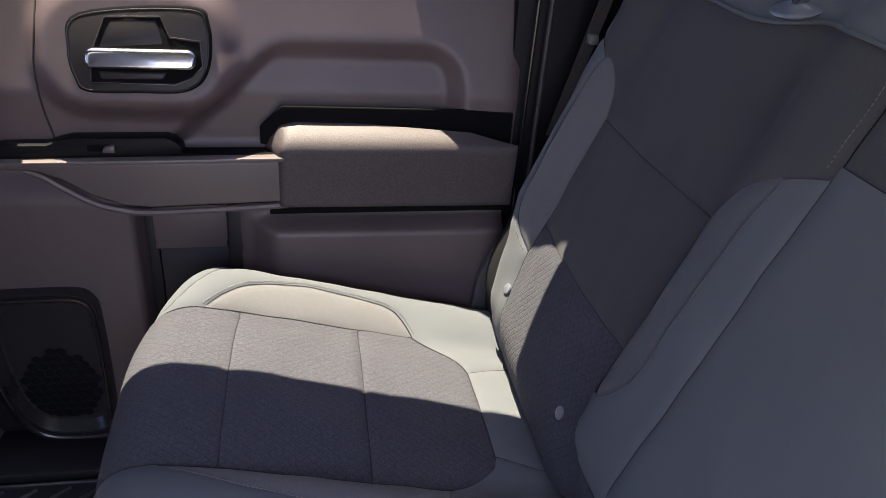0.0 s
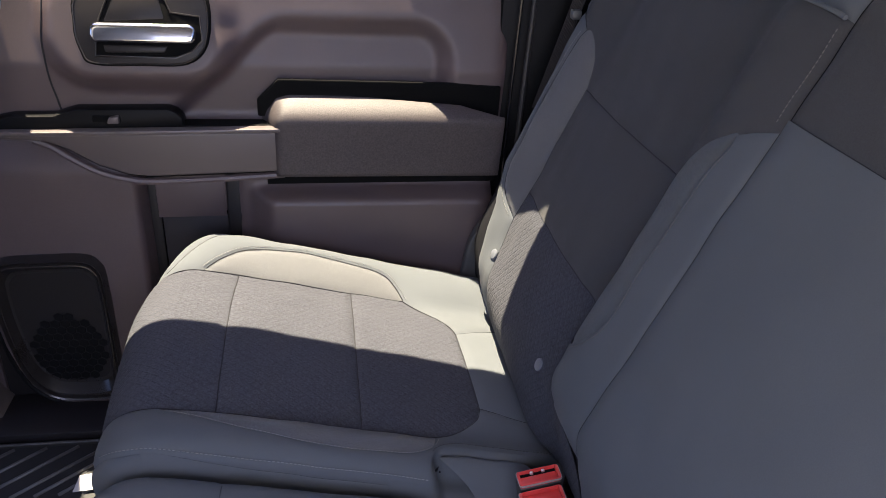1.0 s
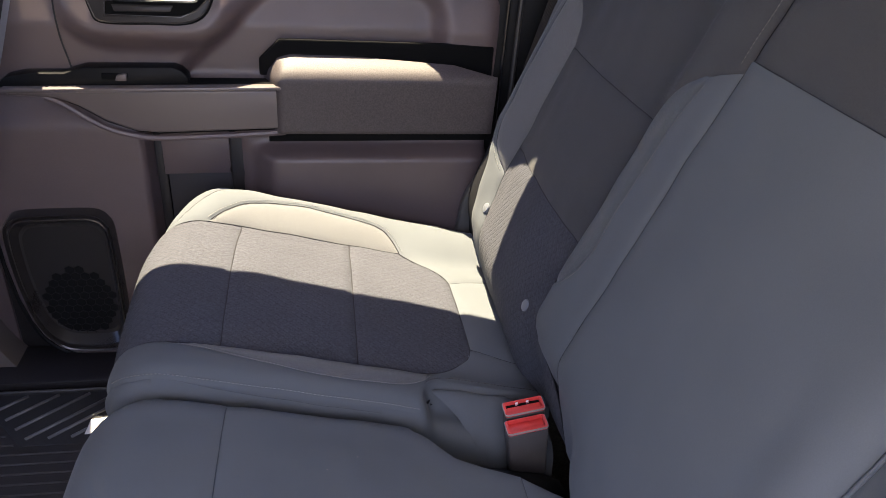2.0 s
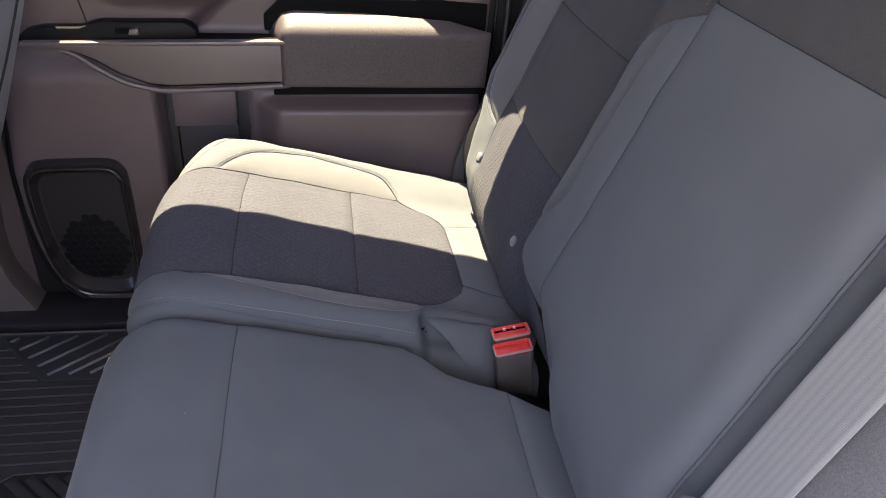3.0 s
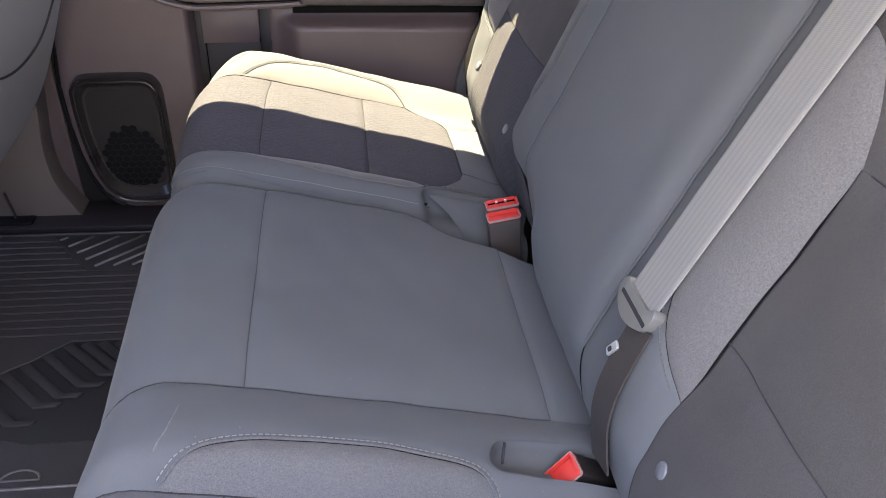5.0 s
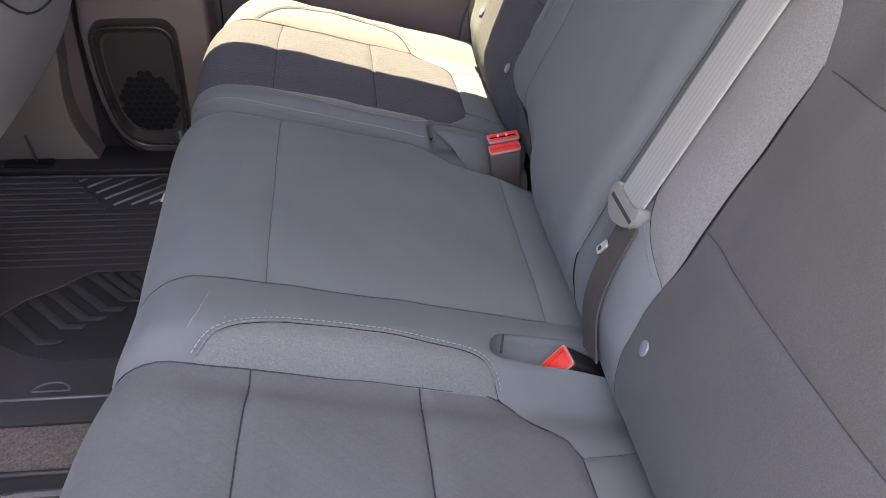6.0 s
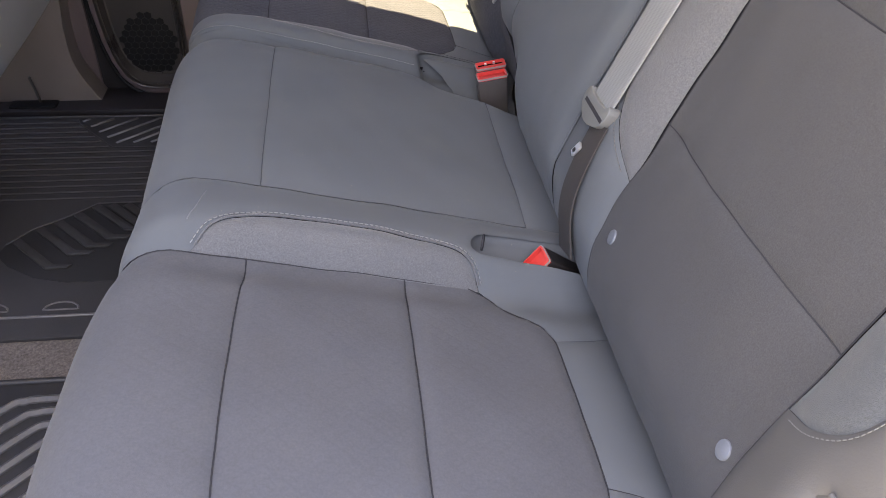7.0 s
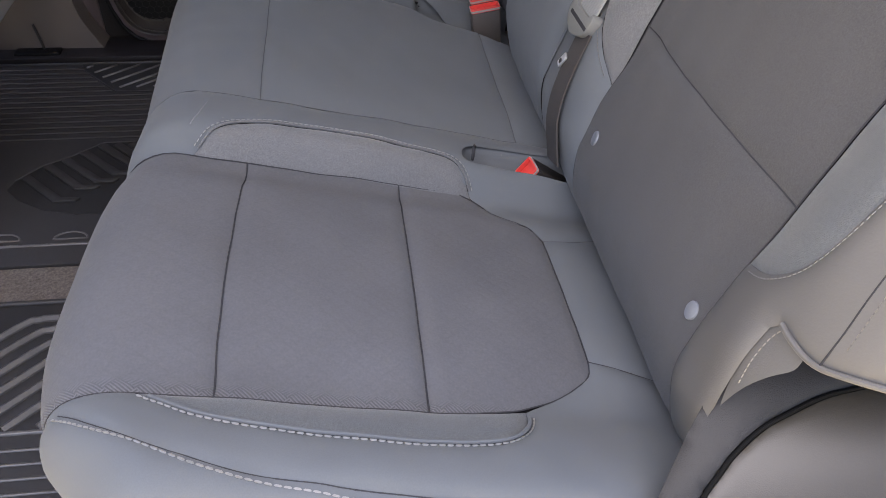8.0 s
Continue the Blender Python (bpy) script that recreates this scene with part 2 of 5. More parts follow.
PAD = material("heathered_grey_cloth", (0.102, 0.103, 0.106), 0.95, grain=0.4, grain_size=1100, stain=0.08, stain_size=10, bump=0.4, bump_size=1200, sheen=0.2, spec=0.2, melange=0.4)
# darker tone of PAD, for near outer pads and the far back's inner pad
PAD_DARKER = material("heathered_grey_cloth_darker", (0.072, 0.078, 0.083), 0.95, grain=0.4, grain_size=1100, stain=0.08, stain_size=10, bump=0.4, bump_size=1200, sheen=0.15, spec=0.2, melange=0.35)
# near-black for black parts, and for shade painted into gaps and recesses
GAP = material("black_and_gap_shade", (0.006, 0.006, 0.006), 1.0, grain=0.2, spec=0.1)
SEAM = material("dark_seam_cord", (0.034, 0.034, 0.037), 1.0, grain=0.2, spec=0.1)
SEAM_SOFT = material("slate_seam_cord", (0.060, 0.064, 0.070), 1.0, grain=0.2, spec=0.1)
THREAD = material("pale_grey_thread", (0.205, 0.205, 0.20), 0.8, grain=0.15)
THREAD_DIM = material("taupe_thread", (0.15, 0.14, 0.125), 0.85, grain=0.15)
# shade of the gaps between sewn panels is put into this near-black
SHADE_LINING = material("gap_shade_lining", (0.012, 0.012, 0.014), 0.95, grain=0.3, bump=0.2, spec=0.15)
TRIM = material("grained_dark_plastic", (0.092, 0.068, 0.068), 0.42, grain=0.32, grain_size=800, stain=0.26, stain_size=7, bump=0.25, bump_size=1300, spec=0.5)
PAD_VINYL = material("grained_padded_vinyl", (0.057, 0.047, 0.047), 0.55, grain=0.6, grain_size=420, stain=0.12, stain_size=6, bump=0.35, bump_size=700, spec=0.4)
TRIM_PALE = material("worn_taupe_plastic", (0.115, 0.095, 0.084), 0.36, grain=0.12, grain_size=1200, stain=0.2, stain_size=9, bump=0.2, bump_size=1300, spec=0.4)
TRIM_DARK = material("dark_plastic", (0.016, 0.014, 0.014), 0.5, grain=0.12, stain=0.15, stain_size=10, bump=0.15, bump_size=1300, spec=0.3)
TRIM_SATIN = material("satin_grained_plastic", (0.014, 0.013, 0.012), 0.36, spec=0.24, grain=0.15, grain_size=700, stain=0.1, bump=0.35, bump_size=1300)
TRIM_SMOOTH = material("smooth_taupe_plastic", (0.032, 0.0275, 0.021), 0.40, spec=0.42, grain=0.1, grain_size=700, stain=0.12, bump=0.12, bump_size=1100)
TRIM_BLACK = material("black_plastic", (0.007, 0.007, 0.0075), 0.45, grain=0.15, grain_size=1000, stain=0.2, stain_size=12, bump=0.15, bump_size=1300, spec=0.1)
GLOSS = material("gloss_black_plastic", (0.012, 0.012, 0.013), 0.18, grain=0.1, stain=0.2, stain_size=20)
PULL = material("satin_graphite_plastic", (0.105, 0.086, 0.082), 0.42, grain=0.1, grain_size=1500, stain=0.1, bump=0.08)
HANDLE_DARK = material("satin_black_plastic", (0.016, 0.0135, 0.014), 0.45, spec=0.3, grain=0.1, grain_size=1500, stain=0.12, bump=0.08)
RIM = material("worn_dark_rim_plastic", (0.024, 0.0205, 0.0195), 0.28, grain=0.12, stain=0.15, stain_size=18, bump=0.1)
CHROME = material("chrome", (0.46, 0.46, 0.48), 0.16, metal=1.0, stain=0.08, stain_size=30)
STEEL_BRIGHT = material("polished_steel", (0.9, 0.91, 0.93), 0.5, metal=1.0, stain=0.1, stain_size=60)
RED = material("red_button_plastic", (0.62, 0.055, 0.045), 0.4, grain=0.06, stain=0.08, stain_size=60, bump=0.05)
BUCKLE = material("charcoal_buckle_plastic", (0.070, 0.061, 0.057), 0.5, grain=0.12, stain=0.15, stain_size=40, bump=0.1)
WEB = material("grey_belt_webbing", (0.225, 0.228, 0.223), 0.75, grain=0.25, grain_size=1800, stain=0.06, bump=0.5, bump_size=1800, cords=8)
WEB_DARK = material("dark_brown_webbing", (0.040, 0.034, 0.031), 0.9, grain=0.6, grain_size=700, bump=0.5, cords=8)
TONGUE = material("grey_tongue_plastic", (0.135, 0.137, 0.130), 0.5, grain=0.1, stain=0.1, stain_size=30, bump=0.08)
SLEEVE = material("glossy_slate_plastic", (0.12, 0.135, 0.155), 0.25, grain=0.05, stain=0.1, stain_size=30)
BUTTON = material("grey_snap_button", (0.14, 0.15, 0.17), 0.35, grain=0.1)
BUCKLE_EDGE = material("pale_buckle_edge", (0.30, 0.27, 0.25), 0.45, grain=0.15)
# mat rubber made darker, shade between ribs and lugs put into the colour
GROOVE = material("shaded_rubber_groove", (0.012, 0.011, 0.011), 0.7, grain=0.2)
LUG = material("scuffed_rubber_lug", (0.028, 0.026, 0.0255), 0.5, grain=0.3, grain_size=250, stain=0.3, stain_size=14, bump=0.2)
# door plastic darkened to hold the shade inside the pocket
POCKET_SHADE = material("shaded_pocket_plastic", (0.028, 0.025, 0.027), 0.5, grain=0.2, stain=0.15, stain_size=10, bump=0.15, bump_size=1300, spec=0.3)
SCUFF = material("chalky_scuff", (0.155, 0.16, 0.165), 0.95, grain=0.3, grain_size=300, spec=0.1)
PAPER = material("white_paper", (0.62, 0.61, 0.58), 0.9, grain=0.05, stain=0.1, stain_size=60, bump=0.05, spec=0.2)
RUBBER = material("black_rubber", (0.027, 0.025, 0.025), 0.55, grain=0.25, grain_size=300, stain=0.3, stain_size=9, bump=0.2)
RIB_FINE = material("dull_rubber_rib", (0.036, 0.033, 0.032), 0.5, grain=0.3, grain_size=200, stain=0.4, stain_size=12, bump=0.15)
RIBBED = material("worn_rubber_rib", (0.095, 0.09, 0.088), 0.34, grain=0.25, grain_size=200, stain=0.3, stain_size=12, bump=0.15)
CARPET = material("grey_carpet", (0.115, 0.097, 0.084), 1.0, grain=0.95, grain_size=280, stain=0.2, stain_size=10, bump=0.8, bump_size=500)
LEATHER = material("grained_slate_vinyl", (0.079, 0.076, 0.073), 0.6, grain=0.06, grain_size=900, stain=0.08, stain_size=8, bump=0.12, bump_size=700)
VINYL = material("grained_grey_vinyl", (0.25, 0.25, 0.255), 0.6, grain=0.08, grain_size=900, stain=0.1, stain_size=6, bump=0.15, bump_size=700)
HEADLINER = material("grey_headliner", (0.30, 0.295, 0.285), 0.95, grain=0.1, bump=0.1)
PAINT = material("dark_car_paint", (0.05, 0.05, 0.055), 0.3, stain=0.1, coat=0.5)
GROUND = material("pale_concrete", (0.42, 0.38, 0.32), 0.9, grain=0.2, grain_size=120, stain=0.2, stain_size=1.5, bump=0.2, bump_size=90)

# ---- ground and cab shell ----
bm = bmesh.new()
bmesh.ops.create_grid(bm, x_segments=2, y_segments=2, size=400)
bmesh.ops.translate(bm, vec=(0, 0, -0.65), verts=bm.verts)
tagged(part("ground", bm, GROUND), "pale sunlit concrete ground under the parked truck", "ground", kind="structure")


def slab(name, lo, hi, mat, label, category, bevel=0.004):
    return tagged(part(name, block(lo, hi, bevel), mat), label, category, kind="structure")


slab("floor", (-1.7, -0.46, -0.06), (0.62, 1.24, -0.006), CARPET, "grey carpeted cab floor", "floor")
slab("roof", (-1.35, -0.405, 1.25), (0.66, 1.074, 1.30), HEADLINER, "grey cab roof lining", "roof")
slab("wall_back", (0.62, -0.44, 0.0), (0.66, 1.22, 1.0), TRIM, "dark plastic rear wall of the cab under the open back window", "wall")
slab("wall_front", (-1.75, -0.46, -0.06), (-1.70, 1.24, 0.72), TRIM_BLACK, "black dashboard wall", "wall")
slab("door_jamb", (-0.70, 1.217, 0.0), (-0.48, 1.236, 0.87), TRIM_DARK, "dark plastic jamb behind the door edge", "jamb", 0.003)
# leaning side walls over the belt line, with the window openings between them
# unseen pillars sized to shape the sun: middle widened to shield the floor
for name, x0, x1 in (("pillar_rear", 0.243, 0.66), ("pillar_middle", -1.0, -0.565), ("pillar_front", -1.75, -1.35)):
    for far in (True, False):
        if name == "pillar_rear" and not far:
            x0 = 0.46
        side = [(1.258, 0.86), (1.31, 0.86), (1.16, 1.29), (1.070, 1.29)]
        if not far:
            side = [(2 * MID - a, b) for a, b in side]
        bm = prism(side, x0, x1, 0.0, axis="x")
        if name == "pillar_rear" and far:
            bmesh.ops.bisect_plane(bm, geom=bm.verts[:] + bm.edges[:] + bm.faces[:], plane_co=(0, 0, 1.0), plane_no=(0, 0, 1))
            # foot drawn forward to trim the sun patch on the armrest
            for v in bm.verts:
                if v.co.x < x0 + 0.01 and v.co.z < 0.99:
                    v.co.x -= 0.085
        tagged(part(name, bm, TRIM_BLACK), "black plastic window pillar of the cab", "pillar", kind="structure")
slab("wall_far_front", (-1.70, 1.21, 0.0), (-0.60, 1.25, 0.86), TRIM, "closed front door lining", "wall")
slab("wall_far_rear", (0.33, 1.222, 0.0), (0.66, 1.262, 0.90), TRIM_BLACK, "black door jamb behind the rear door", "wall")
slab("wall_far", (-1.75, 1.284, -0.06), (0.66, 1.32, 0.86), TRIM_BLACK, "black outer wall of the cab", "wall")
slab("wall_near_front", (-1.70, -0.57, 0.0), (-0.66, -0.53, 0.86), TRIM, "closed front door lining", "wall")
slab("wall_near_rear", (0.47, -0.50, 0.0), (0.62, -0.46, 1.0), TRIM, "dark plastic door jamb trim", "wall")

# ---- seat cushions ----
SLOPE, NOSE, ROLL = 0.235, -0.158, 0.062
TIP = math.atan(SLOPE)


def cushion_profile(u):
    """x and z along the cushion from front (low u) to rear, flat top, rolled nose, falling front."""
    flat_x, flat_z = u, 0.395 - SLOPE * (u + 0.105)
    run = np.clip((NOSE - u) / math.cos(TIP), 0, None)
    arc = (TIP + radians(82)) * ROLL
    a = TIP - np.minimum(run, arc) / ROLL
    x = NOSE - ROLL * (math.sin(TIP) - np.sin(a))
    z = 0.395 - SLOPE * (NOSE + 0.105) - ROLL * (math.cos(TIP) - np.cos(a))
    rest = np.clip(run - arc, 0, None)
    x, z = x + rest * 0.14, z - rest * 0.99
    front = u < NOSE
    drop = np.clip(u - 0.30, 0, None)
    return np.where(front, x, flat_x), np.where(front, z, flat_z) - 4 * drop**2


OUT = [(0.343, 0.0), (0.40, 0.004), (0.51, 0.008), (0.62, 0.004), (0.675, 0.0), (0.70, 0.013), (0.730, 0.0245), (0.748, 0.027), (0.768, 0.019), (0.785, -0.004), (0.797, -0.045), (0.806, -0.10)]
OUT_NEAR = [(0.328, -0.009), (0.38, -0.005), (0.45, 0.001), (0.53, 0.006), (0.62, 0.004)] + [(0.680, 0.0), (0.704, 0.012), (0.738, 0.024), (0.758, 0.027), (0.780, 0.022), (0.793, 0.006), (0.801, -0.035), (0.806, -0.10)]
FAR_H = [(0.2365, -0.09), (0.240, -0.03), (0.246, 0.003), (0.258, 0.019), (0.28, 0.024), (0.305, 0.02)] + OUT
NEAR_H = sorted([(-a, b) for a, b in OUT_NEAR]) + [(-0.305, 0.02), (-0.28, 0.024), (-0.25, 0.02), (-0.215, 0.011), (-0.197, 0.006), (-0.17, 0.010), (0.0, 0.013), (0.18, 0.015), (0.21, 0.011), (0.223, 0.0), (0.229, -0.03), (0.2325, -0.09)]


# how far the rolled front stands back (+) or forward (-) along the bench
NOSE_LINE = [(-0.81, 0.044), (-0.755, 0.030), (-0.716, 0.002), (-0.66, -0.016), (-0.50, -0.026), (-0.40, -0.023), (-0.36, -0.018), (-0.30, -0.010), (-0.15, -0.012), (0.0, -0.019), (0.13, -0.025), (0.22, -0.026), (0.29, -0.022), (0.38, -0.027), (0.47, -0.031), (0.60, -0.032), (0.68, -0.020), (0.727, -0.004), (0.81, 0.030)]


def wrinkle(u, y):
    """Slow unevenness of stuffed cloth."""
    return 0.0011 * (np.sin(41 * u + 13 * y) * np.sin(29 * y - 17 * u + 1.3) + 0.6 * np.sin(83 * y + 31 * u + 0.7) * np.sin(67 * u - 21 * y))


def cushion_surface(heights, ends):
    def surface(u, y):
        u, y = np.asarray(u, float), np.asarray(y, float)
        s = y - MID
        x, z = cushion_profile(u)
        x = x + knots(s, NOSE_LINE) * (1 - ease(u, -0.22, -0.05))
        h = knots(s, heights) + wrinkle(u, y)
        near_end = np.minimum(np.abs(s - ends[0]), np.abs(s - ends[1]))
        pull = 0.035 * np.exp(-near_end / 0.018) * (1 - ease(u, -0.26, -0.10))
        lift = 1 - 0.75 * (1 - ease(u, -0.27, -0.10))
        return np.stack([x + pull, y + 0 * x, z + np.maximum(h, -0.012) * lift + np.minimum(h + 0.012, 0)], 1)

    return surface


far_top = cushion_surface(FAR_H, (0.24, 0.801))
near_top = cushion_surface(NEAR_H, (-0.801, 0.229))


def lining(name, surface, u0, u1, y0, y1, parent, sink=0.007, base=None, dip=None, nu=44, nv=60):
    """The solid under the sewn panels."""
    bm = bmesh.new()
    us, ys = np.linspace(u0, u1, nu), np.linspace(y0, y1, nv)
    U, Y = (g.ravel() for g in np.meshgrid(us, ys, indexing="ij"))
    uv = np.stack([U, Y], 1)
    down = sink + (dip(U, Y) if dip else 0)
    pts = surface(U, Y) - normals_of(surface, uv) * np.asarray(down + 0 * U)[:, None]
    top = [bm.verts.new(p) for p in pts]
    under = [bm.verts.new(base(p)) for p in pts]
    idx = lambda i, j: i * nv + j
    for i in range(nu - 1):
        for j in range(nv - 1):
            bm.faces.new((top[idx(i, j)], top[idx(i + 1, j)], top[idx(i + 1, j + 1)], top[idx(i, j + 1)]))
            bm.faces.new((under[idx(i, j)], under[idx(i, j + 1)], under[idx(i + 1, j + 1)], under[idx(i + 1, j)]))
    rim = [idx(i, 0) for i in range(nu)] + [idx(nu - 1, j) for j in range(1, nv)] + [idx(i, nv - 1) for i in range(nu - 2, -1, -1)] + [idx(0, j) for j in range(nv - 2, 0, -1)]
    for a, b in zip(rim, rim[1:] + rim[:1]):
        bm.faces.new((top[b], top[a], under[a], under[b]))
    bmesh.ops.recalc_face_normals(bm, faces=bm.faces)
    return part(name, bm, SHADE_LINING, parent)


FRONT, REAR = -0.46, 0.34
CUT_IN = [(0.150, 0.343), (0.178, 0.350), (0.206, 0.367), (0.229, 0.388), (0.236, 0.410)]
CUT_OUT = [(0.232, 0.594), (0.225, 0.614), (0.205, 0.637), (0.180, 0.657), (0.152, 0.675)]
PAD_IN_QUICK = [(-0.152, 0.328), (-0.132, 0.306), (-0.097, 0.288), (-0.026, 0.280), (0.069, 0.281), (0.130, 0.293), (0.156, 0.310), (0.165, 0.330)]
PAD_IN_SLOW = [(-0.165, 0.343), (-0.10, 0.306), (-0.02, 0.286), (0.060, 0.280), (0.120, 0.286), (0.150, 0.306), (0.162, 0.344)]
PAD_OUT = [(-0.156, 0.675), (-0.143, 0.692), (-0.131, 0.703), (-0.112, 0.717), (-0.093, 0.725), (-0.053, 0.734), (-0.009, 0.736), (0.036, 0.734), (0.082, 0.728), (0.110, 0.722), (0.129, 0.713), (0.141, 0.698), (0.149, 0.684), (0.154, 0.673)]
EDGE_OUT = [(-0.208, 0.688), (-0.182, 0.727), (-0.156, 0.757), (-0.116, 0.771), (-0.061, 0.779), (0.05, 0.785), (0.34, 0.786)]
CUT_IN_NEAR = [(0.150, 0.328), (0.178, 0.337), (0.206, 0.362), (0.232, 0.386), (0.242, 0.409)]
CUT_OUT_NEAR = [(0.242, 0.608), (0.237, 0.627), (0.218, 0.643), (0.193, 0.657), (0.158, 0.671)]
PAD_OUT_NEAR = [(-0.152, 0.680), (-0.128, 0.697), (-0.105, 0.710), (-0.064, 0.720), (0.0, 0.726), (0.068, 0.728), (0.118, 0.724), (0.142, 0.716), (0.158, 0.698), (0.165, 0.672)]
EDGE_OUT_NEAR = [(-0.213, 0.692), (-0.198, 0.706), (-0.184, 0.721), (-0.167, 0.735), (-0.144, 0.748), (-0.119, 0.757), (-0.095, 0.763), (-0.061, 0.769), (-0.02, 0.774), (0.05, 0.780), (0.34, 0.786)]
EDGE_FAR_IN = [(-0.240, 0.275), (-0.205, 0.258), (-0.165, 0.250), (-0.08, 0.246), (0.05, 0.245), (0.140, 0.244)]


def outboard(seat, surface, side, quick, inner, first, second):
    """Sewn panels of one outer seat, s measured outwards from the middle line."""
    at = lambda line: [(u, MID + side * s) for u, s in line]
    lay = dict(surface=surface, parent=seat)
    far = side > 0
    inn, hem = (0.343, 0.675) if far else (0.328, 0.680)
    cut_in, cut_out = (CUT_IN, CUT_OUT) if far else (CUT_IN_NEAR, CUT_OUT_NEAR)
    rim = glide(cut_in, 4) + glide(cut_out, 4)
    back_in, back_out = cut_in[-1], cut_out[0]
    for name, poly in (
        ("insert_front", [(FRONT, inn), (first, inn), (first, hem), (FRONT, hem)]),
        ("insert_middle", [(first, inn), (second, inn), (second, hem), (first, hem)]),
        ("insert_rear", [(second, inn)] + rim + ([] if far else [(0.115, 0.678)]) + [(second, hem)]),
    ):
        panel(name, at(poly), material=CLOTH if far else CLOTH_NEAR_LIT, label="woven charcoal cloth panel" if name == "insert_middle" else "", depth=0.0045, **lay)
    pad_in = glide(quick, 6)
    panel("inner_pad", at(pad_in), material=PAD, label="heathered grey cloth pad", depth=0.004, step=0.008, puff=0.002, **lay)
    pad_out = glide(PAD_OUT if far else PAD_OUT_NEAR, 6)
    panel("outer_pad", at(pad_out + ([] if far else [(0.115, 0.678), (0.085, 0.680)])), material=PAD if far else PAD_DARKER, label="heathered grey cloth pad", depth=0.004, step=0.008, puff=0.002, **lay)
    outer_edge = glide(EDGE_OUT if far else EDGE_OUT_NEAR, 6)
    panel("outer_bolster", at([(FRONT, hem)] + pad_out + cut_out[-2::-1] + [(REAR, 0.632), (REAR, 0.786)] + outer_edge[::-1] + [(-0.255, hem + 0.006), (FRONT, hem + 0.006)]), material=SMOOTH, depth=0.0035, step=0.009, **lay)
    panel("outer_boxing", at([(FRONT, hem + 0.006), (-0.255, hem + 0.006)] + outer_edge + [(REAR, 0.8055), (FRONT, 0.8055)]), material=SMOOTH, depth=0.003, step=0.007, **lay)
    panel("rear_strip", at([back_in, back_out, (REAR, 0.632), (REAR, 0.386)]), material=SMOOTH, depth=0.003, **lay)
    bold = dict(gap=0.0070, long=0.0058, wide=0.0011)
    if not far:
        tube("piping", on(surface, at(beside(pad_in[2:-2], -0.0004)), -0.0006)[0], 0.0012, PAD, seat)
        tube("piping", on(surface, at(beside(pad_out[3:-3], 0.0012)), 0.0002)[0], 0.0019, SMOOTH, seat)
    stitching(at(beside(pad_out[2:-2], 0.0052)), surface, seat, THREAD, **({} if far else bold))
    stitching(at(beside(pad_in[2:-2], -0.004)), surface, seat, THREAD, **({} if far else dict(gap=0.0062, long=0.0048, wide=0.0008)))
    if not far:
        stitching(at(beside(outer_edge[1:56], 0.0055)), surface, seat, THREAD, **bold)
    if far:
        seam_cord(at(pad_out[2:-2]), surface, seat, sink=0.0020, radius=0.0007)
    for line in ([(first, inn), (first, hem)], [(second, inn), (second, hem)], [(-0.30, inn), (0.150, inn)] + rim + ([] if far else [(0.115, 0.678), (0.08, hem)]) + [(-0.30, hem)], outer_edge, [back_out, (0.33, 0.630)], [back_in, (0.33, 0.388)]):
        seam_cord(at(line), surface, seat)
    inner(at, lay, pad_in)


def far_dip(u, y):
    s = y - MID
    return 0.042 * ease(u, 0.142, 0.172) * (1 - ease(s, 0.288, 0.314)) + 0.004


# far seat, a section of its own, with the pocket for the two buckles at its inner rear corner
far_bench = thing("rear_seat", "charcoal cloth outer rear seat, half in sun, with slate bolsters", "car seat", group="rear bench")
far_seat = lining("cushion", far_top, FRONT, REAR, MID + 0.2375, MID + 0.805, far_bench, base=lambda p: (p[0] * 0.9 + 0.02, p[1], 0.0), dip=lambda u, y: far_dip(u, y) + 0.014 * ease(u, 0.06, 0.11) * (1 - ease(y - MID, 0.31, 0.36)))
POCKET = [(0.140, 0.244), (0.146, 0.275), (0.156, 0.296), (0.178, 0.310), (0.215, 0.315), (0.27, 0.317), (REAR, 0.318)]


def far_inner(at, lay, pad_in):
    edge = glide(EDGE_FAR_IN, 6)
    panel("inner_bolster", at([(FRONT, 0.343)] + pad_in + [(0.178, 0.350), (0.206, 0.367), (0.229, 0.388), (0.236, 0.410), (REAR, 0.386)] + glide(POCKET, 4)[::-1] + edge[::-1] + [(-0.262, 0.292), (FRONT, 0.292)]), material=SMOOTH, depth=0.0035, step=0.009, **lay)
    panel("inner_boxing", at([(FRONT, 0.292), (-0.262, 0.292)] + edge + [(0.140, 0.237), (FRONT, 0.237)]), material=SMOOTH, depth=0.003, step=0.007, **lay)
    stitching(at(beside(edge[3:], 0.005)), lay["surface"], lay["parent"], THREAD)
    stitching(at([(u, s + 0.004) for u, s in glide(POCKET, 4)[6:]]), lay["surface"], lay["parent"], SEAM)


outboard(far_seat, far_top, 1, PAD_IN_SLOW, far_inner, -0.110, 0.064)


panel("pocket_lining", [(0.09, MID + 0.238), (0.09, MID + 0.28), (0.13, MID + 0.30), (0.17, MID + 0.330), (REAR, MID + 0.330), (REAR, MID + 0.238)], lambda u, y: far_top(np.asarray(u), np.asarray(y)) - np.array((0.2, 0, 0.97)) * np.asarray(far_dip(np.asarray(u), np.asarray(y)) + 0.004)[:, None] + np.array((0, 0, 0.004)), SMOOTH, far_seat, "slate cloth buckle pocket", depth=0.0, rings=(), step=0.008)

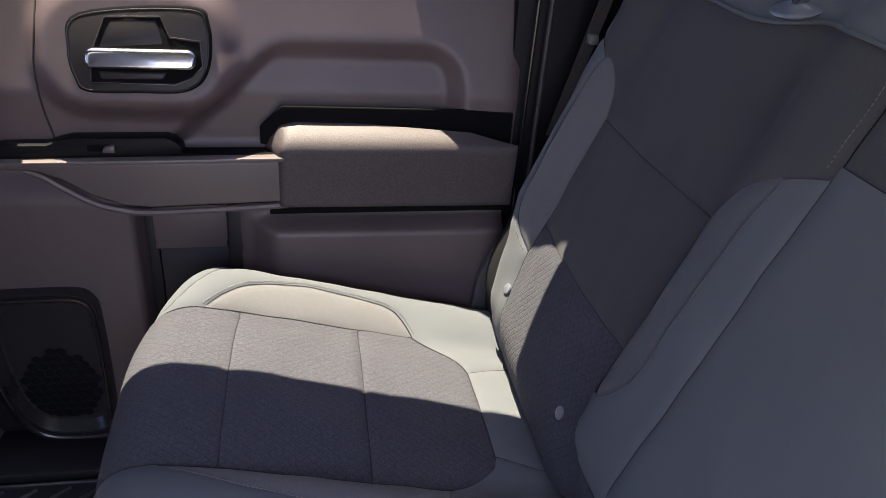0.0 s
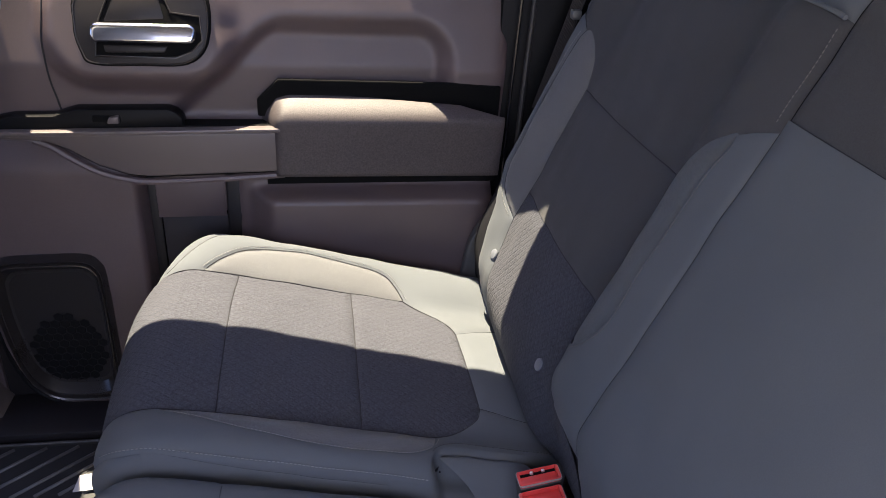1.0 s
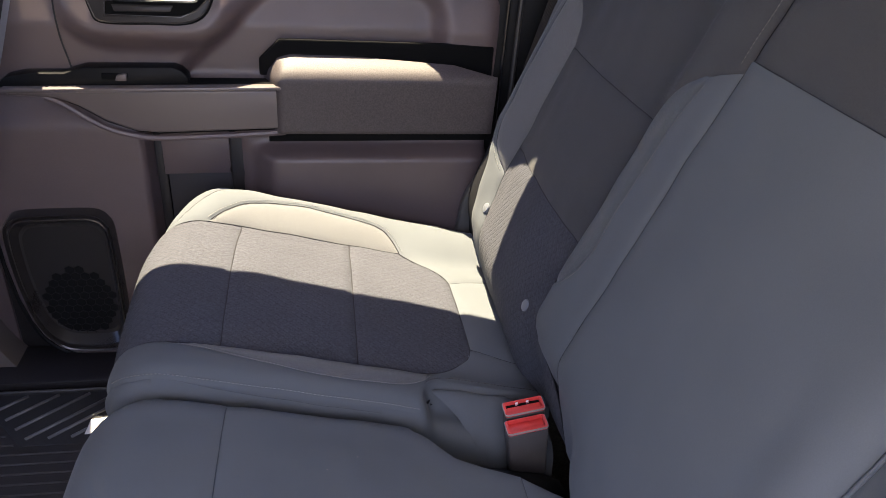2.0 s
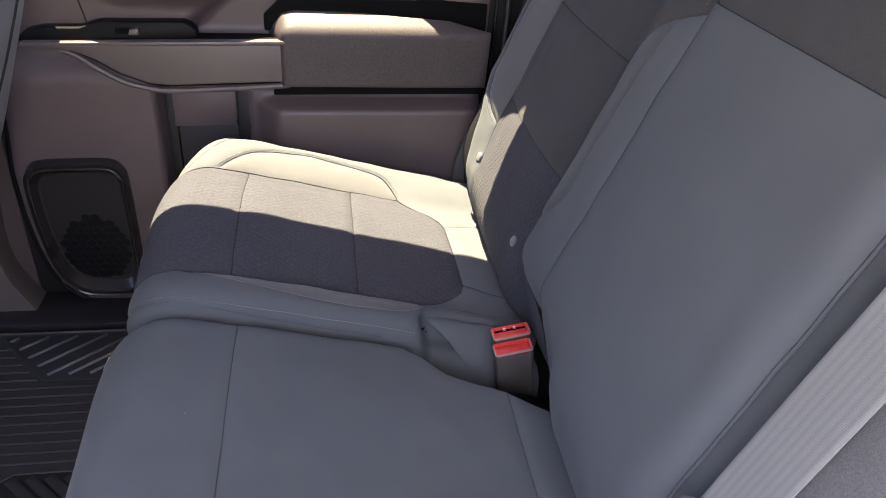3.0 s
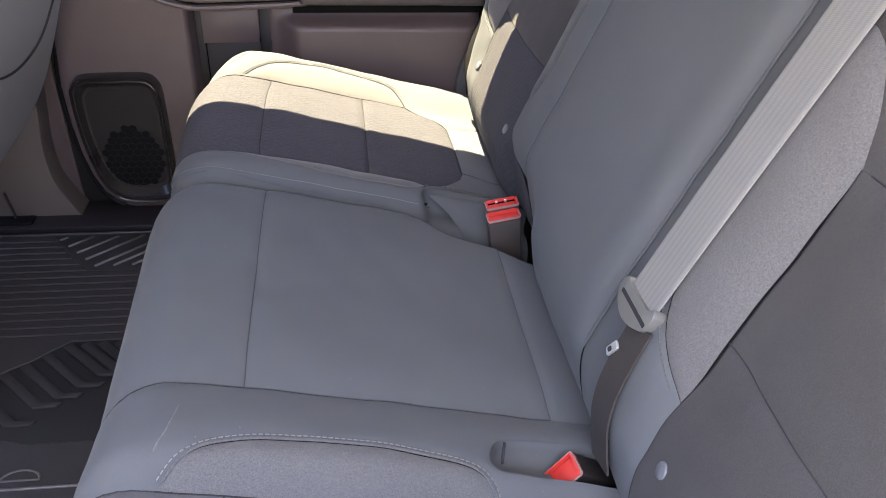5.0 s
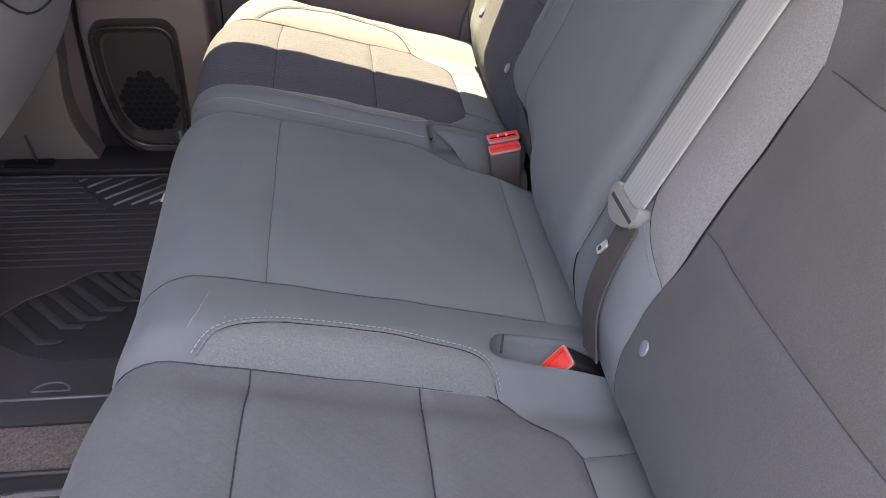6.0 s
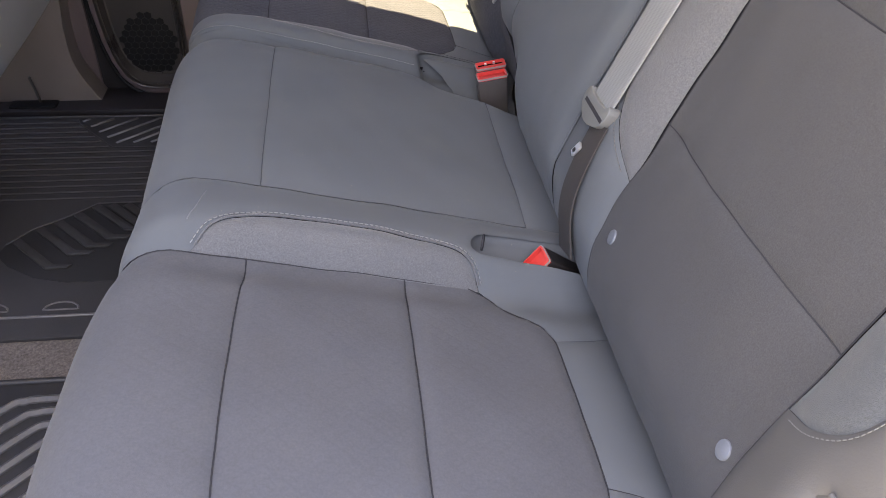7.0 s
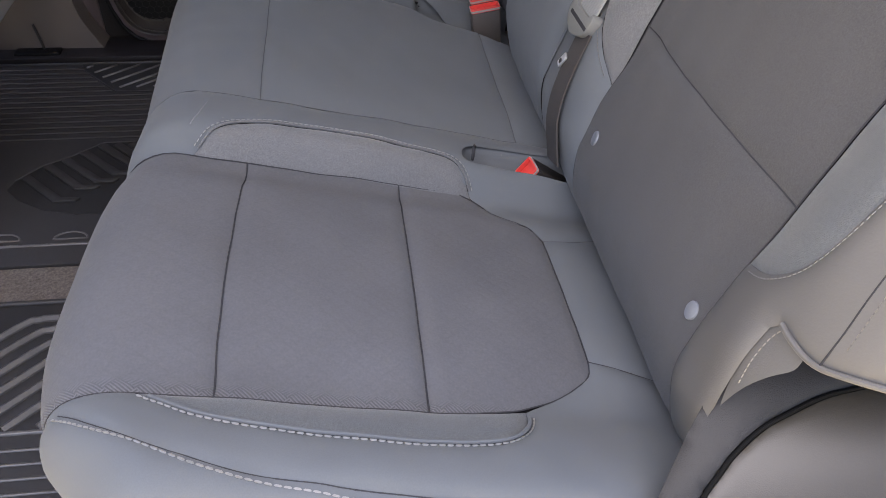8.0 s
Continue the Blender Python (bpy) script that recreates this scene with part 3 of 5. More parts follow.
panel("pocket_flap", [(p[0], MID + p[1]) for p in glide([(0.163, 0.296), (0.19, 0.303), (0.23, 0.303), (0.275, 0.302), (0.295, 0.27), (0.285, 0.238), (0.245, 0.236), (0.215, 0.250), (0.185, 0.274)], 4, True)], lambda u, y: far_top(np.asarray(u), np.asarray(y)) - np.array((0.2, 0, 0.97)) * np.asarray(0.010 + 0.026 * (1 - ease(np.asarray(y) - MID, 0.235, 0.305)))[:, None], SMOOTH, far_seat, "slate cloth flap of the buckle pocket", depth=0.004, soft=0.004, step=0.008)


def near_dip(u, y):
    s = y - MID
    slot = ease(u, 0.158, 0.174) * ease(s, -0.312, -0.297) * (1 - ease(s, -0.256, -0.240))
    corner = ease(s - np.interp(u, (0.09, 0.132, 0.172, 0.25, 0.34), (0.235, 0.205, 0.168, 0.146, 0.10)), -0.002, 0.012) * ease(u, 0.09, 0.12)
    return 0.034 * slot + 0.050 * corner + 0.004


# near seat and the middle seat are one section
near_bench = thing("rear_seat", "charcoal cloth rear seat joined to a plain slate middle seat", "car seat", group="rear bench")
near_seat = lining("cushion", near_top, FRONT, REAR, MID - 0.805, MID + 0.2315, near_bench, base=lambda p: (p[0] * 0.9 + 0.02, p[1], 0.0), dip=lambda u, y: near_dip(u, y) + 0.022 * ease(u, 0.06, 0.11) * (1 - ease(np.abs(y - MID + 0.27), 0.05, 0.07)) + 0.014 * ease(u, 0.05, 0.09) * ease(y - MID, 0.06, 0.12), nv=150)
SLOT = [(REAR, -0.240), (0.26, -0.244), (0.205, -0.245), (0.178, -0.250), (0.164, -0.265), (0.160, -0.283), (0.168, -0.295), (0.190, -0.298), (0.26, -0.303), (REAR, -0.308)]


def near_inner(at, lay, pad_in):
    slot = [(u, -s) for u, s in SLOT]
    seam = [(FRONT, 0.225), (-0.24, 0.225), (-0.20, 0.209), (-0.165, 0.200), (-0.092, 0.197), (0.02, 0.197), (0.25, 0.199)]
    panel("inner_bolster", at([(FRONT, 0.328)] + pad_in + CUT_IN_NEAR[1:] + [(REAR, 0.386)] + glide(slot, 4)[::-1] + [(REAR, 0.200)] + seam[::-1]), material=SMOOTH, depth=0.003, step=0.009, **lay)
    mid = lambda line: [(u, MID + s) for u, s in line]
    left = [(u, -s) for u, s in seam]
    far_edge = [(FRONT, 0.2315), (-0.30, 0.2315), (-0.092, 0.2315), (0.02, 0.2315), (0.09, 0.2315), (0.115, 0.221), (0.132, 0.204), (0.150, 0.187), (0.172, 0.166), (0.212, 0.153), (0.25, 0.144), (0.286, 0.124), (REAR, 0.100)]
    panel("middle_front", mid(left[:5] + far_edge[2::-1]), material=SMOOTH, depth=0.0025, step=0.009, **lay)
    panel("middle_top", mid(left[4:] + far_edge[10:1:-1]), material=SMOOTH, label="plain slate middle seat panel", depth=0.0025, **lay)
    panel("middle_rear", mid([(0.25, -0.199), (REAR, -0.200)] + far_edge[:9:-1]), material=SMOOTH, depth=0.003, **lay)


outboard(near_seat, near_top, -1, PAD_IN_QUICK, near_inner, -0.099, 0.075)
sunken = lambda top, dip: lambda u, y: top(np.asarray(u), np.asarray(y)) - np.array((0.2, 0, 0.97)) * np.asarray(dip(np.asarray(u), np.asarray(y)) + 0.0)[:, None]
panel("slot_lining", [(0.152, MID - 0.318), (0.152, MID - 0.235), (REAR, MID - 0.232), (REAR, MID - 0.318)], sunken(near_top, near_dip), SMOOTH, near_seat, depth=0.0, rings=(), step=0.006)
# sheet in the buckle corner, its near-black stands for the shade there
panel("corner_shade_lining", [(0.085, MID + 0.2315), (0.12, MID + 0.19), (0.16, MID + 0.155), (0.25, MID + 0.13), (REAR, MID + 0.09), (REAR, MID + 0.2315)], sunken(near_top, near_dip), SHADE_LINING, near_seat, depth=0.0, rings=(), step=0.008)


# ---- backrests ----
LEAN_BACK = 0.403
BACK_N = np.array((-1.0, 0.0, LEAN_BACK)) / math.hypot(1, LEAN_BACK)


def back_surface(heights):
    def surface(z, y):
        z, y = np.asarray(z, float), np.asarray(y, float)
        s = y - MID
        h = knots(s, heights) * ease(z, 0.33, 0.47) + wrinkle(z, y)
        h = h - 0.032 * (1 - ease(z, 0.375, 0.455)) * ease(s, 0.06, 0.15) * (1 - ease(s, 0.29, 0.36))
        h = h - 0.9 * np.clip(0.40 - z, 0, None) ** 1.5 * 2.2
        h = h - 0.10 * ease(z, 0.90, 1.02) ** 2
        x = 0.30 + LEAN_BACK * (z - 0.425)
        return np.stack([x + h * BACK_N[0], y + 0 * x, z + h * BACK_N[2]], 1)

    return surface


B_OUT = [(0.336, 0.0), (0.40, 0.004), (0.50, 0.008), (0.60, 0.004), (0.666, 0.0), (0.70, 0.013), (0.735, 0.023), (0.757, 0.022), (0.777, 0.005), (0.79, -0.03), (0.797, -0.08)]
FAR_B = [(0.2018, 0.0172), (0.205, 0.0178), (0.212, 0.0184), (0.24, 0.0197), (0.275, 0.021), (0.30, 0.017)] + B_OUT
B_OUT_NEAR = B_OUT[:7] + [(0.775, 0.022), (0.82, 0.010), (0.86, -0.02), (0.89, -0.06)]
NEAR_B = sorted([(-a, b) for a, b in B_OUT_NEAR]) + [(-0.30, 0.016), (-0.27, 0.020), (-0.22, 0.011), (-0.19, 0.004), (-0.174, 0.005), (-0.168, 0.007), (-0.163, 0.012), (-0.157, 0.0175), (-0.146, 0.0215), (-0.10, 0.0235), (0.02, 0.0255), (0.14, 0.0215), (0.18, 0.0195), (0.194, 0.0184), (0.199, 0.0178), (0.2015, 0.0172)]
far_back_s, near_back_s = back_surface(FAR_B), back_surface(NEAR_B)
LOW, TOP = 0.33, 0.90
B_INSERT_NEAR_IN = [(LOW, 0.340), (0.40, 0.338), (0.44, 0.332), (0.475, 0.333), (0.51, 0.335), (0.54, 0.335), (0.606, 0.333), (0.663, 0.332), (0.711, 0.328)]
B_INSERT_IN = [(LOW, 0.362), (0.40, 0.360), (0.45, 0.350), (0.49, 0.340), (0.54, 0.336), (0.62, 0.336), (0.711, 0.336)]
B_INSERT_OUT = [(LOW, 0.650), (0.40, 0.648), (0.44, 0.660), (0.49, 0.668), (0.54, 0.666), (0.62, 0.664), (0.711, 0.664)]
B_PAD_OUT = [(0.492, 0.668), (0.508, 0.705), (0.54, 0.733), (0.60, 0.742), (0.68, 0.742), (0.74, 0.735), (0.78, 0.722), (0.775, 0.700), (0.745, 0.676), (0.711, 0.664)]
B_PAD_FAR_IN = [(0.482, 0.336), (0.497, 0.306), (0.522, 0.279), (0.556, 0.264), (0.64, 0.264), (0.735, 0.260), (0.783, 0.252), (0.775, 0.271), (0.757, 0.296), (0.728, 0.326), (0.711, 0.336)]
B_PAD_NEAR_IN = [(0.472, 0.333), (0.496, 0.297), (0.525, 0.258), (0.56, 0.243), (0.64, 0.240), (0.72, 0.243), (0.79, 0.252), (0.792, 0.274), (0.779, 0.293), (0.764, 0.305), (0.745, 0.315), (0.711, 0.328)]


CROWN_LINE = [(0.17, 0.900), (0.22, 0.908), (0.30, 0.912), (0.352, 0.915), (0.395, 0.903), (0.44, 0.896), (0.56, 0.897), (0.77, 0.900)]


def slot_ring():
    base = near_top(np.array([0.176]), np.array([MID - 0.271]))[0] + np.array((0, 0, -0.004))
    return [base + np.array((0.003 * math.cos(q), 0.0105 * math.cos(q), 0.0085 * math.sin(q))) for q in np.linspace(0, 2 * math.pi, 20, endpoint=False)]


tube("slot_ring", slot_ring(), 0.0016, SEAM, near_seat, "dark loop at the buckle slot", closed=True)


def crown_line(edge_in, side, n=24):
    return [(float(knots(q, CROWN_LINE)) if side > 0 else TOP, q) for q in np.linspace(edge_in, 0.765, n)]


def outboard_back(seat, surface, side, pad_line, edge_in):
    at = lambda line: [(z, MID + side * s) for z, s in line]
    cut = 0.54 if side > 0 else 0.544
    far_low = [(LOW, 0.212), (0.392, 0.218), (0.408, 0.248), (0.421, 0.288), (0.438, 0.316), (0.462, 0.331)]
    low_out = [(LOW, 0.687), (0.40, 0.677), (0.44, 0.671)]
    ins_o = glide(B_INSERT_OUT if side > 0 else low_out + B_INSERT_OUT[3:], 4)
    ins_i = glide(far_low + B_INSERT_IN[3:], 4) if side > 0 else glide(B_INSERT_NEAR_IN, 4)
    lay = dict(surface=surface, parent=seat)
    
    def split(line, a, b):
        line = [tuple(p) for p in line]
        put = lambda z: (z, float(np.interp(z, [p[0] for p in line], [p[1] for p in line])))
        return [put(a)] + [p for p in line if a + 1e-4 < p[0] < b - 1e-4] + [put(b)]

    panel("insert_lower", at(split(ins_i, LOW, cut) + split(ins_o, LOW, cut)[::-1]), material=CLOTH if side > 0 else CLOTH_PLAIN, label="woven charcoal cloth panel" if side > 0 else "", depth=0.0034, **lay)
    panel("insert_upper", at(split(ins_i, cut, 0.711) + split(ins_o, cut, 0.711)[::-1]), material=CLOTH_PLAIN, depth=0.0034, **lay)
    pad_in, pad_out = glide(pad_line, 5), glide(B_PAD_OUT, 5)
    panel("inner_pad", at(pad_in), material=PAD if side < 0 else PAD_DARKER, label="heathered grey cloth pad", depth=0.004, step=0.008, puff=0.002 if side < 0 else 0.0005, **lay)
    panel("outer_pad", at(pad_out), material=PAD if side > 0 else PAD_DARKER, label="heathered grey cloth pad", depth=0.004, step=0.008, puff=0.002, **lay)
    # the wide upper panel reaches over both bolsters
    shoulder = [(0.791, 0.236), (0.804, edge_in)] if side > 0 else [(0.80, 0.22), (0.806, edge_in)]
    low_in, low_out = pad_in[:31], pad_out[:31]
    panel("upper_panel", at([(0.711, 0.664)] + pad_in[:29:-1] + shoulder + crown_line(edge_in, side) + [(0.80, 0.755)] + pad_out[30:-1]), material=CLOTH_PLAIN, depth=0.004, **lay)
    panel("inner_bolster", at([(LOW if side < 0 else 0.418, edge_in)] + split(ins_i, LOW if side < 0 else 0.418, pad_in[0][0] - 0.004) + low_in + shoulder), material=SMOOTH, depth=0.003 if side < 0 else 0.0014, soft=0.004 if side < 0 else 0.002, step=0.009, **lay)
    if side > 0:
        hem = [(0.80, 0.755), (0.80, 0.7965), (0.66, 0.7965), (0.60, 0.785), (0.55, 0.757), (0.52, 0.738), (0.49, 0.722), (0.46, 0.714), (0.42, 0.706), (0.38, 0.698), (0.35, 0.692)]
    else:
        hem = [(0.80, 0.755), (0.80, 0.885), (0.560, 0.885), (0.538, 0.850), (0.513, 0.812), (0.501, 0.790), (0.499, 0.769), (0.500, 0.752), (0.491, 0.745), (0.448, 0.749), (0.415, 0.752), (0.390, 0.750), (0.355, 0.742), (0.338, 0.722), (0.33, 0.70)]
    panel("outer_bolster", at(split(ins_o, LOW, 0.488) + low_out + hem), material=LEATHER if side < 0 else SMOOTH, depth=0.003, step=0.008, **lay)
    panel("crown", at([(1.03, edge_in), (1.03, 0.77), (0.80, 0.7965), (0.80, 0.755)] + crown_line(edge_in, side)[::-1]), material=SMOOTH, depth=0.004, step=0.01, **lay)
    for line in (split(ins_i, LOW, 0.711), split(ins_o, LOW, 0.711), [(cut, s) for s in np.linspace(0.333, 0.666, 24)], [(0.711, s) for s in np.linspace(0.336, 0.664, 24)]):
        seam_cord(at(line), surface, seat)
    if side < 0:
        turned = glide([(0.503, 0.750), (0.494, 0.742), (0.470, 0.743), (0.440, 0.748), (0.418, 0.754)], 4) + glide([(0.430, 0.757), (0.450, 0.763), (0.470, 0.772), (0.486, 0.781), (0.498, 0.780)], 4)
        panel("return_panel", at(turned), material=LEATHER, depth=0.0, back=0.005, step=0.01, rings=(), **lay)
        tube("rolled_hem", on(surface, at([tuple(p) for p in glide(hem[2:8], 5)]), -0.001)[0], 0.0024, LEATHER, seat)
        side_seam = [tuple(p) for p in glide([(0.503, 0.793), (0.525, 0.790), (0.555, 0.785), (0.60, 0.779), (0.70, 0.774)], 4)]
        seam_cord(at(side_seam), surface, seat, sink=0.0003, radius=0.0008)
        stitching(at([(z, s + 0.008) for z, s in side_seam[4:]]), surface, seat, THREAD_DIM)
        stitching(at(glide([(0.498, 0.754), (0.486, 0.751), (0.464, 0.753), (0.444, 0.757)], 4)), surface, seat, THREAD_DIM, lift=-0.0044)
    stitching(at(beside(low_in[2:-1], -0.0045)), surface, seat, THREAD_DIM)
    stitching(at(beside(low_out[2:-1], 0.0045)), surface, seat, THREAD)
    for z, s in ((0.424, 0.368), (0.428, 0.664 if side > 0 else 0.655)):
        pts, n = on(surface, [(z, MID + side * s)], 0.001)
        bm = prism([(0.0088 * math.cos(q), 0.0088 * math.sin(q)) for q in np.arange(20) * math.pi / 10], -0.003, 0.0010, 0.0012, 2, axis="z")
        m = Vector(n[0]).to_track_quat("Z", "Y").to_matrix().to_4x4()
        part("snap_button", moved(bm, Matrix.Translation(pts[0]) @ m), BUTTON, seat, "grey domed snap button")


def back_base(p):
    return (p[0] * 0.25 + 0.75 * 0.56 + 0.02 * p[2], p[1], p[2])


def back_lining(surface, y0, y1, seat, nv):
    bm = bmesh.new()
    zs, ys = np.linspace(LOW, 1.03, 40), np.linspace(y0, y1, nv)
    Z, Y = (g.ravel() for g in np.meshgrid(zs, ys, indexing="ij"))
    pts = surface(Z, Y) - BACK_N * 0.008
    front = [bm.verts.new(p) for p in pts]
    rear = [bm.verts.new(back_base(p)) for p in pts]
    idx = lambda i, j: i * nv + j
    nu = len(zs)
    for i in range(nu - 1):
        for j in range(nv - 1):
            bm.faces.new((front[idx(i, j)], front[idx(i, j + 1)], front[idx(i + 1, j + 1)], front[idx(i + 1, j)]))
            bm.faces.new((rear[idx(i, j)], rear[idx(i + 1, j)], rear[idx(i + 1, j + 1)], rear[idx(i, j + 1)]))
    rim = [idx(i, 0) for i in range(nu)] + [idx(nu - 1, j) for j in range(1, nv)] + [idx(i, nv - 1) for i in range(nu - 2, -1, -1)] + [idx(0, j) for j in range(nv - 2, 0, -1)]
    for a, b in zip(rim, rim[1:] + rim[:1]):
        bm.faces.new((front[a], front[b], rear[b], rear[a]))
    bmesh.ops.recalc_face_normals(bm, faces=bm.faces)
    return part("backrest", bm, SHADE_LINING, seat)


far_back = back_lining(far_back_s, MID + 0.2025, MID + 0.796, far_bench, 70)
near_back = back_lining(near_back_s, MID - 0.722, MID + 0.201, near_bench, 120)
outboard_back(far_back, far_back_s, 1, B_PAD_FAR_IN, 0.202)
stitching([(z, MID + 0.212) for z in np.linspace(0.812, 0.9, 12)], far_back_s, far_back, THREAD_DIM)
outboard_back(near_back, near_back_s, -1, B_PAD_NEAR_IN, 0.1670)
tube("edge_piping", on(near_back_s, [(z, MID - 0.1668) for z in np.linspace(0.40, 0.81, 46)], 0.0004)[0], 0.0019, SMOOTH, near_back)
mid_line = lambda line: [(z, MID + s) for z, s in line]
panel("middle_back", mid_line([(LOW, -0.1665), (0.817, -0.1665), (0.817, 0.2015), (LOW, 0.2015)]), near_back_s, SMOOTH, near_back, "plain slate middle back panel", depth=0.0015, soft=0.002)
panel("middle_crown", mid_line([(0.817, -0.1665), (1.03, -0.1665), (1.03, 0.2015), (0.817, 0.2015)]), near_back_s, CLOTH_PLAIN, near_back, depth=0.004)


seam_cord(mid_line([(0.817, s) for s in np.linspace(-0.16, 0.198, 24)]), near_back_s, near_back)
for u_line in ([(-0.092, -0.197), (-0.092, 0.225)], [(0.25, -0.199), (0.25, 0.142)], [(-0.24, -0.225), (-0.20, -0.209), (-0.165, -0.200), (-0.092, -0.197), (0.02, -0.197), (0.25, -0.199)]):
    seam_cord([(u, MID + s) for u, s in u_line], near_top, near_seat, sink=0.0020, radius=0.0006, mat_=SEAM_SOFT)

# ---- centre belt, its tongue and the buckles ----
belt = thing("seat_belt", "grey ribbed centre seat belt with its tongue, hanging against the backrest", "seat belt")


def ribbon(name, mid, width, across, thick, mat, parent, label="", cords=8):
    """Webbing with raised cords along it."""
    bm = bmesh.new()
    n = cords * 2
    rows = []
    for p, a in zip(mid, across):
        p, a = Vector(p), Vector(a).normalized()
        rows.append((p, a))
    top, low = [], []
    for i, (p, a) in enumerate(rows):
        t = (rows[min(i + 1, len(rows) - 1)][0] - rows[max(i - 1, 0)][0]).normalized()
        up = t.cross(a).normalized()
        top.append([bm.verts.new(p + a * width * (k / n - 0.5) + up * (thick * (0.5 + (0.5 if k % 2 else 0)))) for k in range(n + 1)])
        low.append([bm.verts.new(p + a * width * (k / n - 0.5) - up * thick * 0.5) for k in range(n + 1)])
    for i in range(len(rows) - 1):
        for k in range(n):
            bm.faces.new((top[i][k], top[i][k + 1], top[i + 1][k + 1], top[i + 1][k]))
            bm.faces.new((low[i][k + 1], low[i][k], low[i + 1][k], low[i + 1][k + 1]))
        for k in (0, n):
            bm.faces.new((top[i][k], top[i + 1][k], low[i + 1][k], low[i][k]))
    layer = bm.loops.layers.uv.new("web")
    spot = {}
    run = 0.0
    for i in range(len(rows)):
        run += (rows[i][0] - rows[max(i - 1, 0)][0]).length
        for k in range(n + 1):
            spot[top[i][k]] = spot[low[i][k]] = (k / n, run * UNIT)
    for f in bm.faces:
        for loop in f.loops:
            loop[layer].uv = spot[loop.vert]
    bmesh.ops.recalc_face_normals(bm, faces=bm.faces)
    return part(name, bm, mat, parent, label, sharp=60)


def back_point(z, y, lift):
    return np.array((0.30 + LEAN_BACK * (z - 0.425), y, z)) + BACK_N * lift


zs = np.linspace(0.500, 1.0, 30)
ribbon("webbing", [back_point(z, 0.1026 + 0.0044 * (z - 0.5) - 0.0557 * (z - 0.5) ** 2, 0.0245) for z in zs], 0.058, [(0.03, 1, 0.02)] * len(zs), 0.0022, WEB, belt, "grey ribbed webbing")
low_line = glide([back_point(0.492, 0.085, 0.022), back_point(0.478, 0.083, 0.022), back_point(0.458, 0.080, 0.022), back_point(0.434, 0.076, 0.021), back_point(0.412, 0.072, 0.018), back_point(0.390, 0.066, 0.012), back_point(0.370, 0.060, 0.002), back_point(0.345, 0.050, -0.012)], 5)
# lower run of the same belt, much darker and browner than the upper
ribbon("lower_webbing", low_line, 0.046, [(-0.02, 1, -0.28)] * len(low_line), 0.0022, WEB_DARK, belt, "dark brown lower run of the webbing")
frame_m = Matrix.Translation(back_point(0.499, 0.102, 0.0245)) @ Matrix((tuple(BACK_N), (0, 1, 0), tuple(np.cross(BACK_N, (0, 1, 0))))).transposed().to_4x4()
tongue_line = [(0.051, 0.003), (0.048, 0.012), (0.038, 0.017), (0.029, 0.012), (-0.028, 0.013), (-0.041, 0.021), (-0.050, 0.014), (-0.048, 0.001), (-0.039, -0.010), (-0.006, -0.020), (0.018, -0.020), (0.043, -0.010)]
tongue_line = [(a * (0.76 if a > 0 else 0.74) + 0.002, c * 0.95) for a, c in glide(tongue_line, 2, True)]
part("tongue_grip", moved(prism([(a, -c) for a, c in tongue_line], -0.010, 0.0065, 0.004, 3, axis="x"), frame_m), TONGUE, belt, "rounded grey plastic tongue grip")
part("grip_slot", moved(prism(rounded(-0.031, -0.002, 0.031, 0.0025, 0.001, 3), 0.0055, 0.0070, 0.0, axis="x"), frame_m), SEAM, belt)
blade_m = frame_m @ pose(0.0, -0.004, 0.050, -22, 0, 0)
blade = prism(rounded(-0.0052, -0.007, 0.0052, 0.012, 0.002, 3), -0.0015, 0.0015, 0.0008, 1, axis="x")
part("tongue_blade", moved(blade, blade_m), STEEL_BRIGHT, belt, "bright steel tongue blade")
part("blade_slot", moved(prism(rounded(-0.0028, 0.002, 0.0028, 0.008, 0.0015, 2), 0.0016, 0.0022, 0.0, axis="x"), blade_m), SEAM, belt)


def ring(outer, inner, z0, z1, z2):
    """A frame: outer outline from z0 up to z1, inner outline from z1 down to z2."""
    bm = bmesh.new()
    loops = [[bm.verts.new((*p, z)) for p in line] for line, z in ((outer, z0), (outer, z1), (inner, z1), (inner, z2))]
    for a, c in zip(loops, loops[1:]):
        for q in range(len(a)):
            bm.faces.new((a[q], a[(q + 1) % len(a)], c[(q + 1) % len(a)], c[q]))
    bmesh.ops.recalc_face_normals(bm, faces=bm.faces)
    return bm


